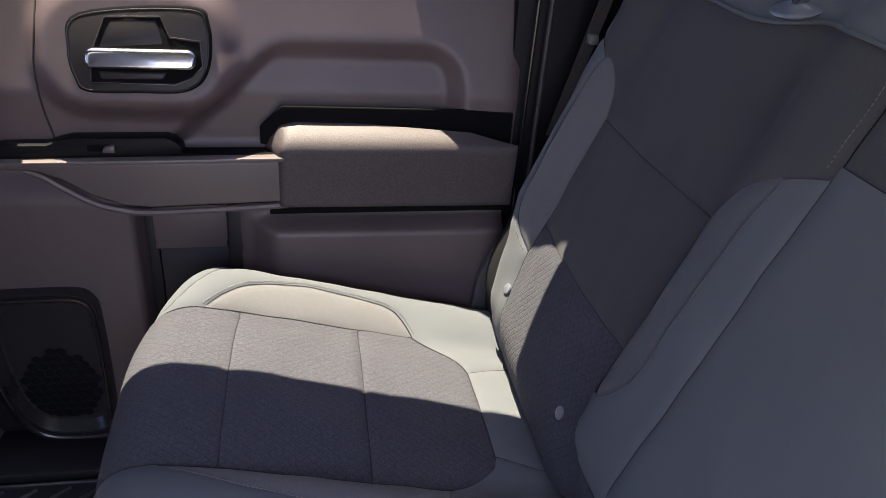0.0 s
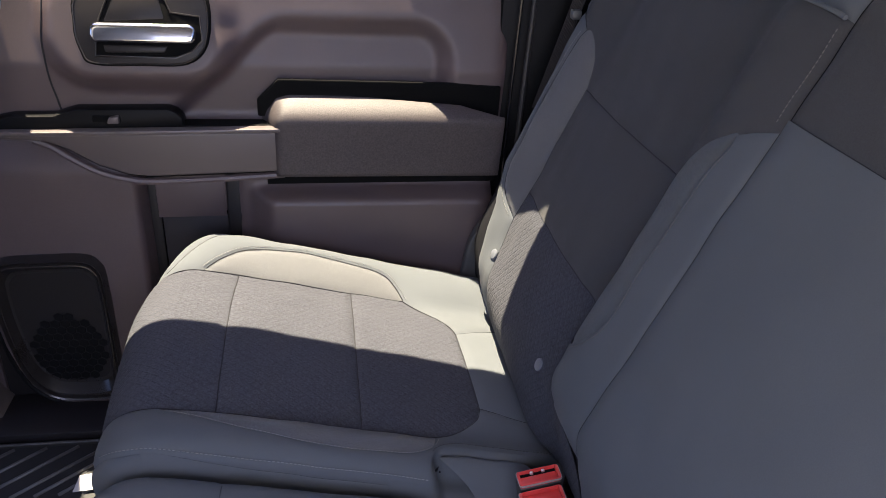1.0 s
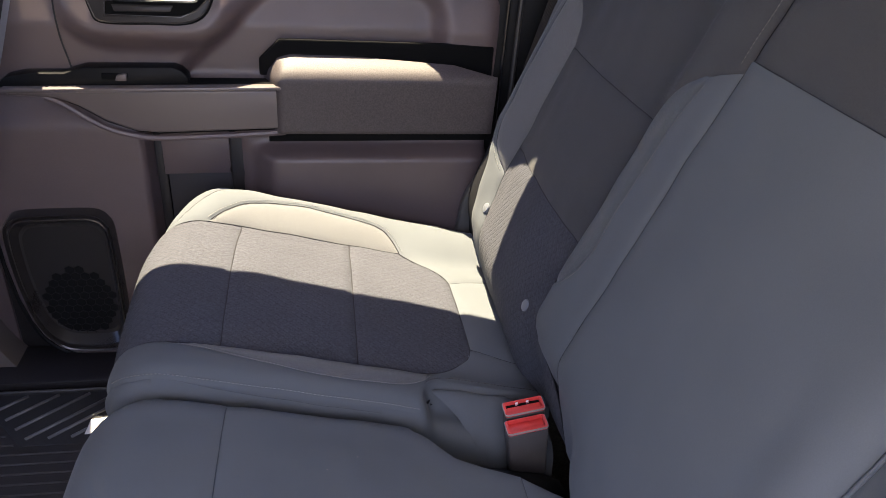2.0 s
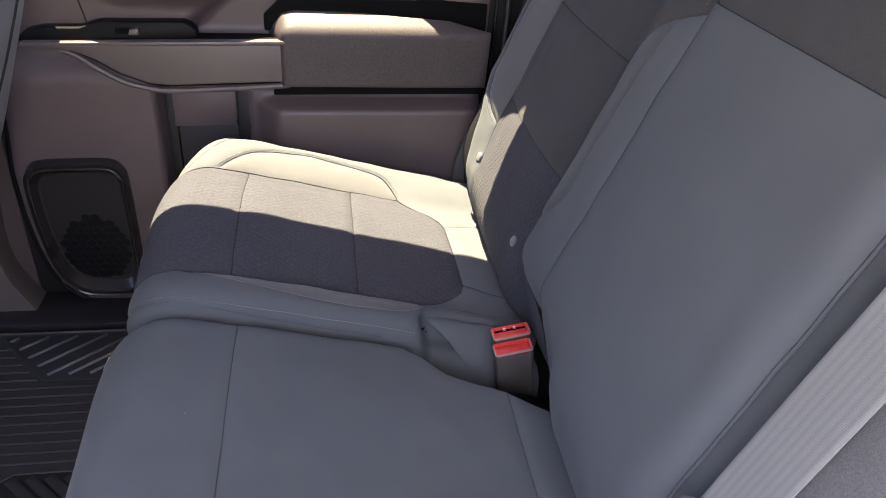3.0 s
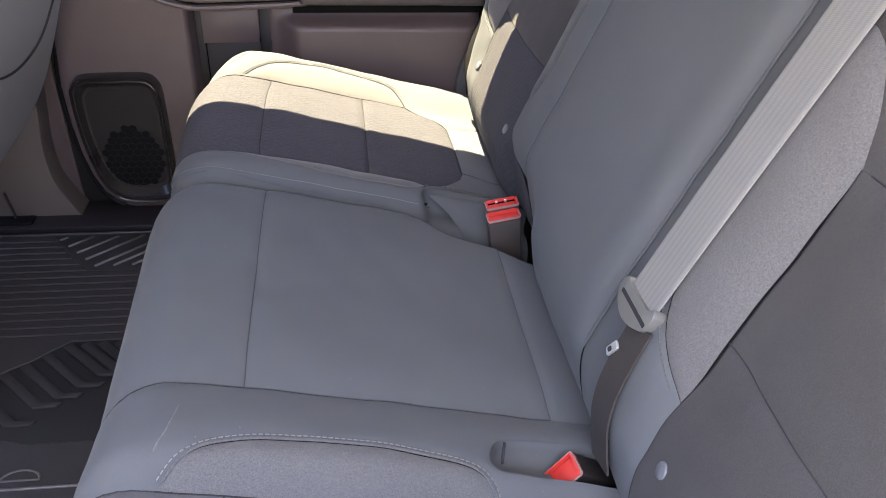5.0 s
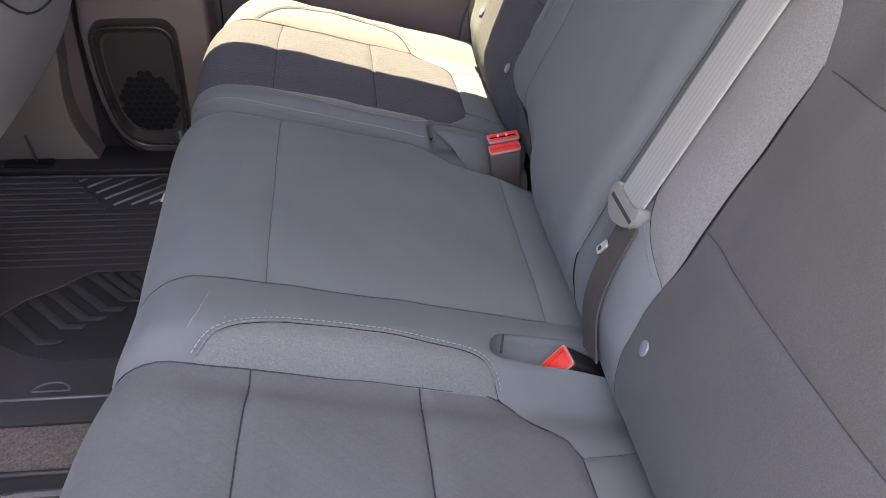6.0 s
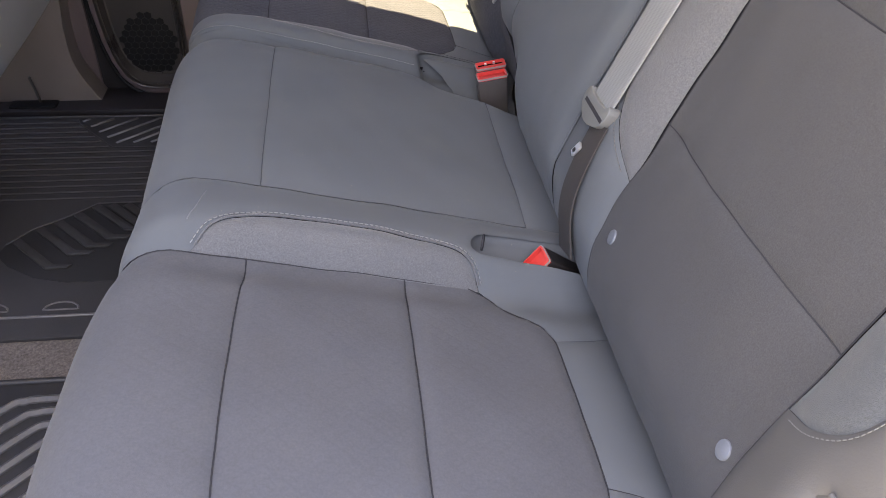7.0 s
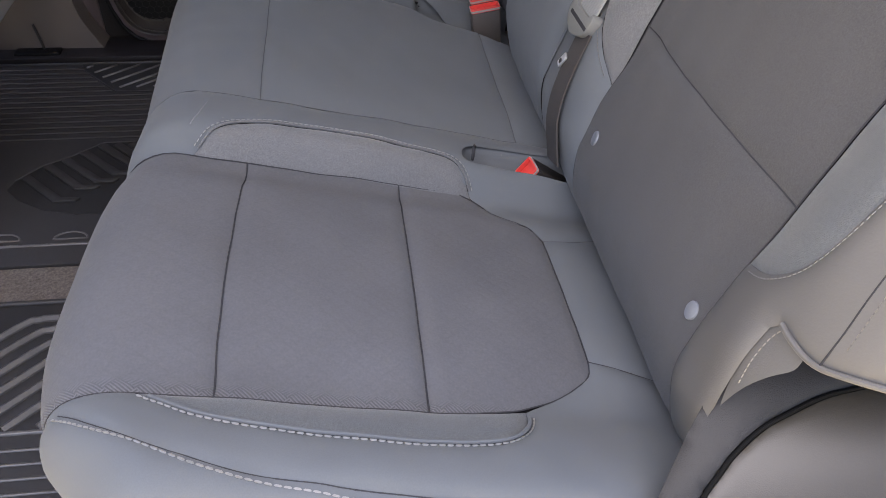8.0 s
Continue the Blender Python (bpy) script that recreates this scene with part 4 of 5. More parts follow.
def buckle(m, label, slotted=True, shell=None):
    m = m @ Matrix.Scale(1.14, 4) @ Matrix.Diagonal((1, 0.90, 1, 1))
    ob = thing("seat_belt_buckle", label, "buckle", group="bench buckles")
    oblong = lambda w, lo, hi, r: rounded(-w, lo, w, hi, r, 4)
    body = prism(oblong(0.0238, -0.0108, 0.0108, 0.0034), -0.085, -0.0050, 0.0010, 2, axis="z")
    for v in body.verts:
        k = 1 - 0.10 * min(1.0, max(0.0, -v.co.z / 0.06))
        v.co.x, v.co.y = v.co.x * k, v.co.y * k
    part("housing", moved(body, m), shell or BUCKLE, ob)
    # thin rim, paler than the housing
    part("rim", moved(ring(oblong(0.0240, -0.0110, 0.0110, 0.0034), oblong(0.0232, -0.0102, 0.0102, 0.003), -0.0012, 0.0002, -0.003), m), BUCKLE_EDGE, ob, "pale rim")
    part("red_frame", moved(ring(oblong(0.0231, -0.0101, 0.0101, 0.0030), oblong(0.0204, -0.0078, 0.0090, 0.0016), -0.004, 0.0012, -0.006), m), RED, ob)
    button = prism(oblong(0.0202, -0.0076, 0.0050 if slotted else 0.0088, 0.0014), -0.008, -0.0026, 0.0010, 2, axis="z")
    for v in button.verts:
        v.co.z -= 0.10 * (v.co.y + 0.006)
    part("red_button", moved(button, m), RED, ob, "red release button")
    if slotted:
        part("tongue_slot", moved(prism(oblong(0.0202, 0.0051, 0.0088, 0.0006), -0.009, -0.0040, 0.0, axis="z"), m), GAP, ob)
        for x in (-0.0065, 0.0065):
            part("slot_clip", moved(block((x - 0.0018, 0.0060, -0.004), (x + 0.0018, 0.0084, 0.0), 0.0004, 1), m), STEEL_BRIGHT, ob)
    return ob


def basis(origin, x_axis, z_axis):
    z = Vector(z_axis).normalized()
    x = Vector(x_axis)
    x = (x - z * x.dot(z)).normalized()
    y = z.cross(x)
    return Matrix.Translation(origin) @ Matrix((x, y, z)).transposed().to_4x4()


buckle(basis((0.274, 0.579, 0.352), (1, 0.05, 0.1), (-0.15, -0.12, 1)), "red-topped black belt buckle standing in the seat gap")
buckle(basis((0.272, 0.552, 0.345), (1, 0.05, 0.1), (-0.15, -0.12, 1)), "red-topped charcoal belt buckle standing in the seat gap", False)
buckle(basis((0.243, 0.060, 0.315), (0.58, 0.0, 0.80), (-0.78, -0.20, 0.58)) @ Matrix.Diagonal((0.86, 1.35, 1, 1)), "red-ended black buckle lying in its seat slot", False, TRIM_DARK)

# ---- rear door, closed ----
door = thing("car_door", "closed rear car door lined in dark grained plastic", "car door")


def soft_box(x, z, x0, x1, z0, z1, ex, ez):
    return ease(x, x0 - ex / 2, x0 + ex / 2) * (1 - ease(x, x1 - ex / 2, x1 + ex / 2)) * ease(z, z0 - ez / 2, z0 + ez / 2) * (1 - ease(z, z1 - ez / 2, z1 + ez / 2))


def box_gap(x, z, x0, x1, z0, z1, r):
    """Distance to an oblong with round corners, negative inside."""
    a = np.abs(x - (x0 + x1) / 2) - (x1 - x0) / 2 + r
    c = np.abs(z - (z0 + z1) / 2) - (z1 - z0) / 2 + r
    return np.hypot(np.maximum(a, 0), np.maximum(c, 0)) + np.minimum(np.maximum(a, c), 0) - r


def door_surface(x, z):
    x, z = np.asarray(x, float), np.asarray(z, float)
    held = 1 - ease(box_gap(x, z, -0.409, -0.118, 0.652, 0.842, 0.085), -0.024, 0.020)
    sunk = (1 - ease(box_gap(x, z, -0.36, 0.238, 0.45, 0.748, 0.055), -0.024, 0.020)) * ease(z, 0.56, 0.60)
    held = held * (1 - 0.55 * ease(x, -0.18, -0.10) * ease(z, 0.70, 0.75))
    sunk = sunk * ease(x + 0.049 - 1.1 * (z - 0.757), -0.022, 0.022)
    r = 0.027 * held - 0.024 * sunk * (1 - held)
    r = r + 0.040 * ease(x, -0.115, -0.06) * (1 - ease(z, 0.448, 0.476)) * ease(z, 0.05, 0.25)
    r = r + 0.024 * (1 - ease(x, -0.300, -0.280)) * (1 - ease(z, 0.50, 0.56))
    r = r - 0.034 * soft_box(x, z, -0.275, -0.135, 0.15, 0.408, 0.025, 0.015) - 0.012 * soft_box(x, z, -0.285, -0.130, 0.40, 0.49, 0.03, 0.02)
    r = r - 0.050 * soft_box(x, z, -0.292, -0.266, 0.12, 0.497, 0.010, 0.012)
    return np.stack([x, 1.20 - np.maximum(r, -0.058) + 0.32 * np.clip(z - 0.68, 0, None), z], 1)


DOOR_LINE = [(-0.560, 0.90), (-0.568, 0.44), (-0.580, 0.318), (-0.578, 0.23), (-0.569, 0.15), (-0.557, 0.098), (-0.540, 0.056), (-0.514, 0.027), (-0.476, 0.011), (-0.42, 0.008), (0.16, 0.008), (0.22, 0.08), (0.27, 0.19), (0.302, 0.28), (0.326, 0.40), (0.336, 0.50), (0.344, 0.72), (0.352, 0.90)]
panel("lining_panel", DOOR_LINE, door_surface, TRIM, door, "dark grained plastic lining", step=0.006, depth=0.008, soft=0.008)
part("door_skin", prism([(x, z) for x, z in DOOR_LINE], 1.270, 1.282, 0.002), PAINT, door, "dark painted outer skin")
part("belt_ledge", prism([(1.278, 0.855), (1.268, 0.858), (1.264, 0.870), (1.270, 0.880), (1.283, 0.882), (1.283, 0.855)], -0.58, 0.34, 0.004, axis="x"), TRIM, door)
edge_line = glide([(-0.565, 0.62), (-0.572, 0.445), (-0.585, 0.318), (-0.583, 0.23), (-0.574, 0.15), (-0.562, 0.095), (-0.545, 0.052), (-0.518, 0.022), (-0.48, 0.005), (-0.42, 0.002), (-0.25, 0.002)], 6)
tube("edge_seal", [(x, 1.190, z) for x, z in edge_line], 0.0055, TRIM_BLACK, door, "black rubber edge seal")
tube("edge_lip", [(x + 0.012, 1.186, z + 0.006) for x, z in edge_line], 0.004, RIM, door)
# black strip painting the shade under the armrest pad
part("armrest_gap_shade", prism([(-0.075, 0.477), (0.334, 0.480), (0.334, 0.503), (-0.075, 0.497)], 1.186, 1.199, 0.001), GAP, door, "gap under the armrest, its shade put in as black")
# pocket's back, side and end carry its inner shade as darker plastic
part("pocket_opening", prism([(-0.268, 0.16), (-0.268, 0.400), (-0.120, 0.404), (-0.112, 0.16)], 1.222, 1.240, 0.002), POCKET_SHADE, door, "back of the door pocket, shade put into its colour")
part("pocket_wall", prism([(-0.271, 0.403), (-0.271, 0.489), (-0.152, 0.491), (-0.152, 0.405)], 1.2085, 1.2115, 0.001), TRIM, door)
part("pocket_side_shade", prism([(-0.289, 0.20), (-0.289, 0.484), (-0.271, 0.484), (-0.271, 0.20)], 1.228, 1.250, 0.002), TRIM_DARK, door)
part("pocket_end_shade", prism([(-0.152, 0.16), (-0.150, 0.492), (-0.106, 0.492), (-0.106, 0.16)], 1.204, 1.225, 0.006), TRIM_DARK, door)
front_seam = [(-0.400, 0.86), (-0.403, 0.775), (-0.410, 0.717), (-0.408, 0.66), (-0.402, 0.625), (-0.398, 0.602)]
tube("panel_gap", on(door_surface, glide(front_seam, 4), 0.0005)[0], 0.0016, SEAM, door)

# armrest: pull, cap, switch panel, soft pad
DROP = 0.009  # the pull group sits this much lower
lower = lambda line: [(x, z - DROP) for x, z in line]
pull_line = [(-0.500, 0.578), (-0.49, 0.586), (-0.044, 0.592), (-0.0395, 0.521), (-0.262, 0.512), (-0.300, 0.516), (-0.345, 0.533), (-0.388, 0.561), (-0.420, 0.574)]
part("armrest_pull", prism(lower(pull_line), 1.161, 1.205, 0.005, 3), PULL, door, "satin graphite pull bar")
gap_line = [(-0.505, 0.598), (-0.036, 0.600), (-0.0335, 0.516), (-0.262, 0.507), (-0.301, 0.511), (-0.3475, 0.5285), (-0.391, 0.557), (-0.4225, 0.5705)]
# black backing that paints the shaded gap round the pull
part("pull_gap_shade", prism(lower(gap_line), 1.172, 1.204, 0.0), GAP, door, "gap round the pull bar, its shade put in as black")
part("pull_cap", prism(lower([(-0.505, 0.583), (-0.047, 0.5935), (-0.047, 0.600), (-0.505, 0.591)]), 1.154, 1.200, 0.0025, 2), PULL, door)
band = glide([(-0.44, 0.574), (-0.415, 0.563), (-0.385, 0.541), (-0.345, 0.517), (-0.300, 0.504), (-0.26, 0.5005), (-0.15, 0.505), (-0.045, 0.512)], 6)
tube("trim_band", [(x, 1.168, z) for x, z in lower(band)], 0.006, TRIM, door)
switch_line = [(-0.520, 0.588), (-0.204, 0.599), (-0.206, 0.612), (-0.215, 0.621), (-0.228, 0.627), (-0.372, 0.625), (-0.392, 0.619), (-0.405, 0.614), (-0.470, 0.613), (-0.500, 0.606)]
part("switch_panel", prism(lower(switch_line), 1.171, 1.205, 0.004, 2), TRIM_BLACK, door, "black switch panel")
part("switch_well", prism(lower(rounded(-0.345, 0.605, -0.302, 0.616, 0.002, 2)), 1.168, 1.175, 0.001), GAP, door)
part("window_switch", prism(lower([(-0.322, 0.605), (-0.303, 0.605), (-0.303, 0.617), (-0.318, 0.615)]), 1.161, 1.174, 0.002), PULL, door, "small window switch")


def pad_surface(x, z):
    x, z = np.asarray(x, float), np.asarray(z, float)
    fall = 1 - 0.9 * np.clip((z - 0.603) / 0.036, 0, 1) ** 1.6
    under = ease(z, 0.488, 0.503)
    end = ease(x, -0.082, -0.050 + 0.6 * np.clip(z - 0.60, 0, 0.05))
    return np.stack([x, 1.205 - 0.050 * fall * under * end, z], 1)


panel("armrest_pad", [(-0.080, 0.491), (0.334, 0.499), (0.338, 0.612), (0.26, 0.628), (0.10, 0.636), (-0.03, 0.640), (-0.055, 0.632), (-0.080, 0.600)], pad_surface, PAD_VINYL, door, "soft padded armrest", step=0.007, depth=0.002)
# black sheet in place of the shade above the pad
part("pad_recess_shade", prism([(-0.086, 0.598), (-0.086, 0.628), (-0.050, 0.663), (0.249, 0.660), (0.335, 0.655), (0.335, 0.598)], 1.1975, 1.206, 0.003), GAP, door, "recess over the armrest pad, its shade put in as black")

# inner handle
def leaning(bm):
    for v in bm.verts:
        v.co.y += 0.32 * (v.co.z - 0.75)
    return bm


bezel = [tuple(p) for p in glide([(-0.349, 0.707), (-0.357, 0.748), (-0.338, 0.798), (-0.180, 0.811), (-0.152, 0.785), (-0.155, 0.722), (-0.188, 0.691), (-0.260, 0.688), (-0.332, 0.689)], 6, True)]
part("handle_bezel", leaning(prism(bezel, 1.1915, 1.22, 0.003, 2)), GAP, door, "black handle surround")
inner = [(-0.260 + (x + 0.260) * 0.962, 0.748 + (z - 0.748) * 0.935) for x, z in bezel]
part("handle_plate", leaning(prism(inner, 1.1900, 1.21, 0.003, 2)), HANDLE_DARK, door)
cup = [(-0.325, 0.703), (-0.322, 0.745), (-0.300, 0.794), (-0.222, 0.796), (-0.210, 0.768), (-0.166, 0.763), (-0.163, 0.728), (-0.180, 0.712), (-0.205, 0.702)]
part("handle_cup", leaning(prism(cup, 1.1885, 1.205, 0.002, 2)), GAP, door)
part("cup_back", leaning(prism([(-0.312, 0.752), (-0.294, 0.790), (-0.227, 0.791), (-0.219, 0.758)], 1.1875, 1.205, 0.003, 2)), HANDLE_DARK, door)
part("cup_lip", leaning(prism([(-0.310, 0.708), (-0.314, 0.720), (-0.215, 0.720), (-0.222, 0.709)], 1.1868, 1.205, 0.003, 2)), HANDLE_DARK, door)
tube("cup_rim", [(x, 1.1885 + 0.32 * (z - 0.75), z) for x, z in cup], 0.0016, RIM, door, closed=True)
tube("bezel_lip", [(x, 1.1905 + 0.32 * (z - 0.75), z) for x, z in inner], 0.0010, RIM, door, closed=True)
part("door_handle", leaning(prism(rounded(-0.331, 0.724, -0.172, 0.753, 0.012, 5), 1.177, 1.192, 0.007, 5)), CHROME, door, "chrome inner door handle")

# speaker
speaker = [(-0.552, 0.22), (-0.554, 0.300), (-0.546, 0.326), (-0.525, 0.340), (-0.46, 0.343), (-0.400, 0.342), (-0.378, 0.325), (-0.372, 0.295), (-0.371, 0.18), (-0.373, 0.082), (-0.381, 0.056), (-0.405, 0.046), (-0.468, 0.047), (-0.500, 0.059), (-0.525, 0.090), (-0.541, 0.14)]
ring_line = glide(speaker, 4, True)
centre = np.array((-0.460, 0.20))
scaled = lambda k: [tuple(centre + (np.array(p) - centre) * k) for p in ring_line]
bm = bmesh.new()
loops = [[bm.verts.new((x, y, z)) for x, z in scaled(k)] for k, y in ((1.055, 1.178), (1.046, 1.160), (1.032, 1.152), (1.014, 1.154), (1.0, 1.161), (0.982, 1.1615), (0.964, 1.156), (0.948, 1.1555), (0.925, 1.159), (0.85, 1.1725), (0.80, 1.1733))]
for a, c in zip(loops, loops[1:]):
    for q in range(len(a)):
        bm.faces.new((a[q], a[(q + 1) % len(a)], c[(q + 1) % len(a)], c[q]))
bmesh.ops.recalc_face_normals(bm, faces=bm.faces)
part("speaker_rim", bm, RIM, door, "raised plastic speaker rim")
part("speaker_plate", prism(scaled(0.88), 1.1735, 1.19, 0.0), TRIM_DARK, door, "black speaker cover")
combs, holes = bmesh.new(), bmesh.new()
for i in range(-9, 10):
    for j in range(-9, 10):
        x, z = -0.455 + 0.0172 * (i + 0.5 * (j % 2)), 0.145 + 0.0149 * j
        if ((x + 0.455) / 0.068) ** 2 + ((z - 0.145) / 0.080) ** 2 < 1:
            corner = lambda r, y: [(x + r * math.sin(a), y, z + r * math.cos(a)) for a in np.arange(6) * math.pi / 3]
            vo, vi = ([combs.verts.new(p) for p in corner(r, y)] for r, y in ((0.0096, 1.1726), (0.0080, 1.1732)))
            for k in range(6):
                combs.faces.new((vo[k], vo[(k + 1) % 6], vi[(k + 1) % 6], vi[k]))
            holes.faces.new([holes.verts.new(p) for p in corner(0.0082, 1.1731)])
for bm in (combs, holes):
    bmesh.ops.recalc_face_normals(bm, faces=bm.faces)
tagged(part("speaker_grille", combs, TRIM_BLACK, door, "honeycomb speaker grille", smooth=False), kind="stuff")
tagged(part("grille_backing", holes, TRIM_BLACK, door, smooth=False), kind="stuff")

# ---- door jamb: rubber seals, pillar trim, sill ----
for i, x in enumerate((0.352, 0.374)):
    tagged(tube("door_seal", [(x + 0.02 * max(0, z - 0.6), 1.196, z) for z in np.linspace(0.05, 0.95, 14)], 0.005 if i else 0.003, RUBBER if i else GLOSS, None), "black rubber door seal along the jamb", "seal", kind="structure")
pillar = glide([(-0.590, 0.012), (-0.603, 0.034), (-0.633, 0.105), (-0.637, 0.19), (-0.628, 0.27), (-0.612, 0.45), (-0.600, 0.66), (-0.59, 0.86)], 4) + [(-1.0, 0.86), (-1.0, 0.012)]
tagged(part("pillar_trim", prism(pillar, 1.145, 1.215, 0.014, 5), TRIM_PALE), "dark plastic lower pillar trim", "pillar trim", kind="structure")
slab("sill", (-1.2, 1.092, -0.01), (0.40, 1.215, 0.014), HANDLE_DARK, "black plastic door sill plate", "sill", 0.006)
slab("sill_near", (-1.2, -0.54, -0.02), (0.47, -0.43, 0.01), TRIM_BLACK, "black plastic door sill plate", "sill", 0.006)

# ---- floor mats ----
mat = thing("floor_mat", "black ribbed rubber floor mat, scuffed and grey along its ribs", "floor mat", group="mats")
tube("rim", [(-1.0, 1.078, 0.003), (-0.14, 1.078, 0.003)], 0.0035, RIB_FINE, mat)
part("sheet", prism([(-1.0, 0.305), (-0.14, 0.305), (-0.14, 1.078), (-1.0, 1.078)], -0.006, 0.002, 0.002, axis="z"), RUBBER, mat)
tube("rim", [(-1.0, 0.360, 0.002), (-0.14, 0.356, 0.002)], 0.003, RIBBED, mat)


def rib(pts, parent, w=0.0022, mat_=None):
    return tube("rib", [(x, y, 0.002) for x, y in pts], w, mat_ or RIB_FINE, parent, sides=6)


for k in range(15):
    y = 0.722 + 0.0235 * k
    x_end = -0.14 if y < 0.93 else -0.530 - 0.86 * (y - 0.93)
    rib([(-1.0, y), (-0.8, y), (-0.6, y), (x_end, y)], mat)
patch = [(-0.632, 1.070), (-0.622, 1.046), (-0.522, 0.930), (-0.14, 0.926), (-0.14, 1.070)]
part("patch", prism(patch, 0.0, 0.0035, 0.0015, axis="z"), GROOVE, mat)
for k in range(13):
    a = np.array((-0.616 + 0.0248 * min(k, 4) + 0.039 * max(k - 4, 0), 1.052 - 0.0267 * min(k, 4)))
    c = a + np.array((0.125, 0.108)) * min(1.0, (1.064 - a[1]) / 0.108)
    tube("rib", [(*a, 0.004), (*c, 0.004)], 0.0034, RIBBED, mat, sides=6)
hexa = [(-0.648, 0.535), (-0.640, 0.566), (-0.604, 0.614), (-0.555, 0.648), (-0.500, 0.698), (-0.14, 0.700), (-0.14, 0.446), (-0.500, 0.446), (-0.562, 0.464), (-0.617, 0.500)]
part("patch", prism(hexa, 0.0, 0.0035, 0.0015, axis="z"), GROOVE, mat)
tube("patch_edge", [(x, y, 0.003) for x, y in hexa[1:6]], 0.0022, RIB_FINE, mat, sides=6)


def lug(a):
    """A worn block of tread: a slanted bar that bends into the run of the ribs."""
    a = np.array(a)
    d, n, w = np.array((0.70, -0.72)), np.array((0.72, 0.70)), 0.0088
    reach = min(0.115, (a[1] - 0.462) / 0.72)
    c = a + d * reach
    tail = [c + n * w + (0.035, -0.002), c - n * w * 0.4 + (0.035, -0.004)] if reach > 0.1 else []
    outline = [a - n * w, a + n * w, c + n * w] + tail + [c - n * w]
    bm = prism([tuple(p) for p in outline][::-1], 0.0030, 0.0085, 0.0018, 2, axis="z")
    return part("tread_block", bm, LUG, mat)


for k in range(15):
    edge = [(-0.632, 0.556), (-0.604, 0.604), (-0.555, 0.638), (-0.500, 0.686), (-0.14, 0.688)]
    x = -0.622 + 0.030 * k
    if x < -0.20:
        lug((x, float(np.interp(x, [p[0] for p in edge], [p[1] for p in edge]))))
for x in (-0.491, -0.607):
    tube("emboss", [(x + 0.029 * math.cos(q), 0.374 + 0.020 * max(0, math.sin(q)), 0.002) for q in np.linspace(0, 2 * math.pi, 24, endpoint=False)], 0.0018, RIBBED, mat, closed=True)
mat = thing("floor_mat", "black rubber floor mat with bent grey ridges beside the door sill", "floor mat", group="mats")
part("sheet", prism([(-1.0, -0.42), (-0.14, -0.42), (-0.14, 0.205), (-1.0, 0.205)], -0.006, 0.003, 0.002, axis="z"), RUBBER, mat)
tube("rim", [(-1.0, 0.205, 0.004), (-0.14, 0.205, 0.004)], 0.005, RUBBER, mat)
for k in range(9):
    bx, by = -0.502 + 0.0235 * k, 0.163 - 0.0238 * k
    if by < -0.045:
        break
    reach = min(0.30, (by + 0.050) / 1.02)
    pts = glide([(bx - reach, by - 1.02 * reach), (bx - 0.4 * reach, by - 0.41 * reach), (bx - 0.006, by - 0.008), (bx + 0.016, by + 0.001), (bx + 0.06, by + 0.004), (-0.14, by + 0.004)], 4)
    tube("rib", [(p[0], p[1], 0.003) for p in pts], 0.0075, RIBBED, mat, sides=6)
for k in range(9):
    bx, by = -0.555 - 0.045 * k, 0.150 - 0.003 * k
    tube("rib", [(bx, by, 0.003), (bx - 0.17, by - 0.175, 0.003)], 0.0075, RIBBED, mat, sides=6)
tube("rim", [(-1.0, -0.056, 0.003), (-0.14, -0.056, 0.003)], 0.004, RIBBED, mat)
for k in range(14):
    y = -0.085 - 0.023 * k
    tube("rib", [(-1.0, y, 0.003), (-0.14, y, 0.003)], 0.0026, RIBBED, mat, sides=6)

# ---- front seat seen from behind ----
front_seat = thing("front_seat", "dark grey front seat back seen from behind", "car seat")
shell = glide([(0.40, 0.30), (0.64, 0.312), (0.86, 0.332), (0.985, 0.368), (1.035, 0.44), (1.045, 0.60), (1.03, 0.80), (0.97, 0.98), (0.85, 1.02), (0.5, 1.02), (0.38, 0.9), (0.36, 0.5)], 4, True)
bm = prism(shell, -0.70, -0.548, 0.02, 4, axis="x")
for v in bm.verts:
    v.co.x += 0.375 * (v.co.z - 0.38)
part("backrest", bm, VINYL, front_seat, "dark grey vinyl seat back")
crease = glide([(0.42, 0.66), (0.70, 0.52), (0.88, 0.50), (0.96, 0.56), (0.98, 0.72), (0.95, 0.90)], 6)
tube("seam", [(-0.5465 + 0.375 * (z - 0.38), y, z) for y, z in crease], 0.002, SEAM, front_seat)
part("base", block((-1.05, 0.42, 0.09), (-0.76, 0.88, 0.33), 0.03, 4), TRIM_BLACK, front_seat)
for y in (0.50, 0.82):
    part("rail", block((-1.1, y - 0.02, 0.0), (-0.76, y + 0.02, 0.10), 0.006), TRIM_BLACK, front_seat)
lever = thing("latch_rod", "thin bent steel rod standing on a floor bracket", "rod")
tube("rod", glide([(-0.730, 1.128, 0.010), (-0.733, 1.130, 0.04), (-0.741, 1.132, 0.085)], 4), 0.0035, RIM, lever)
part("bracket", block((-0.80, 1.105, 0.010), (-0.69, 1.142, 0.020), 0.004), TRIM_BLACK, lever)

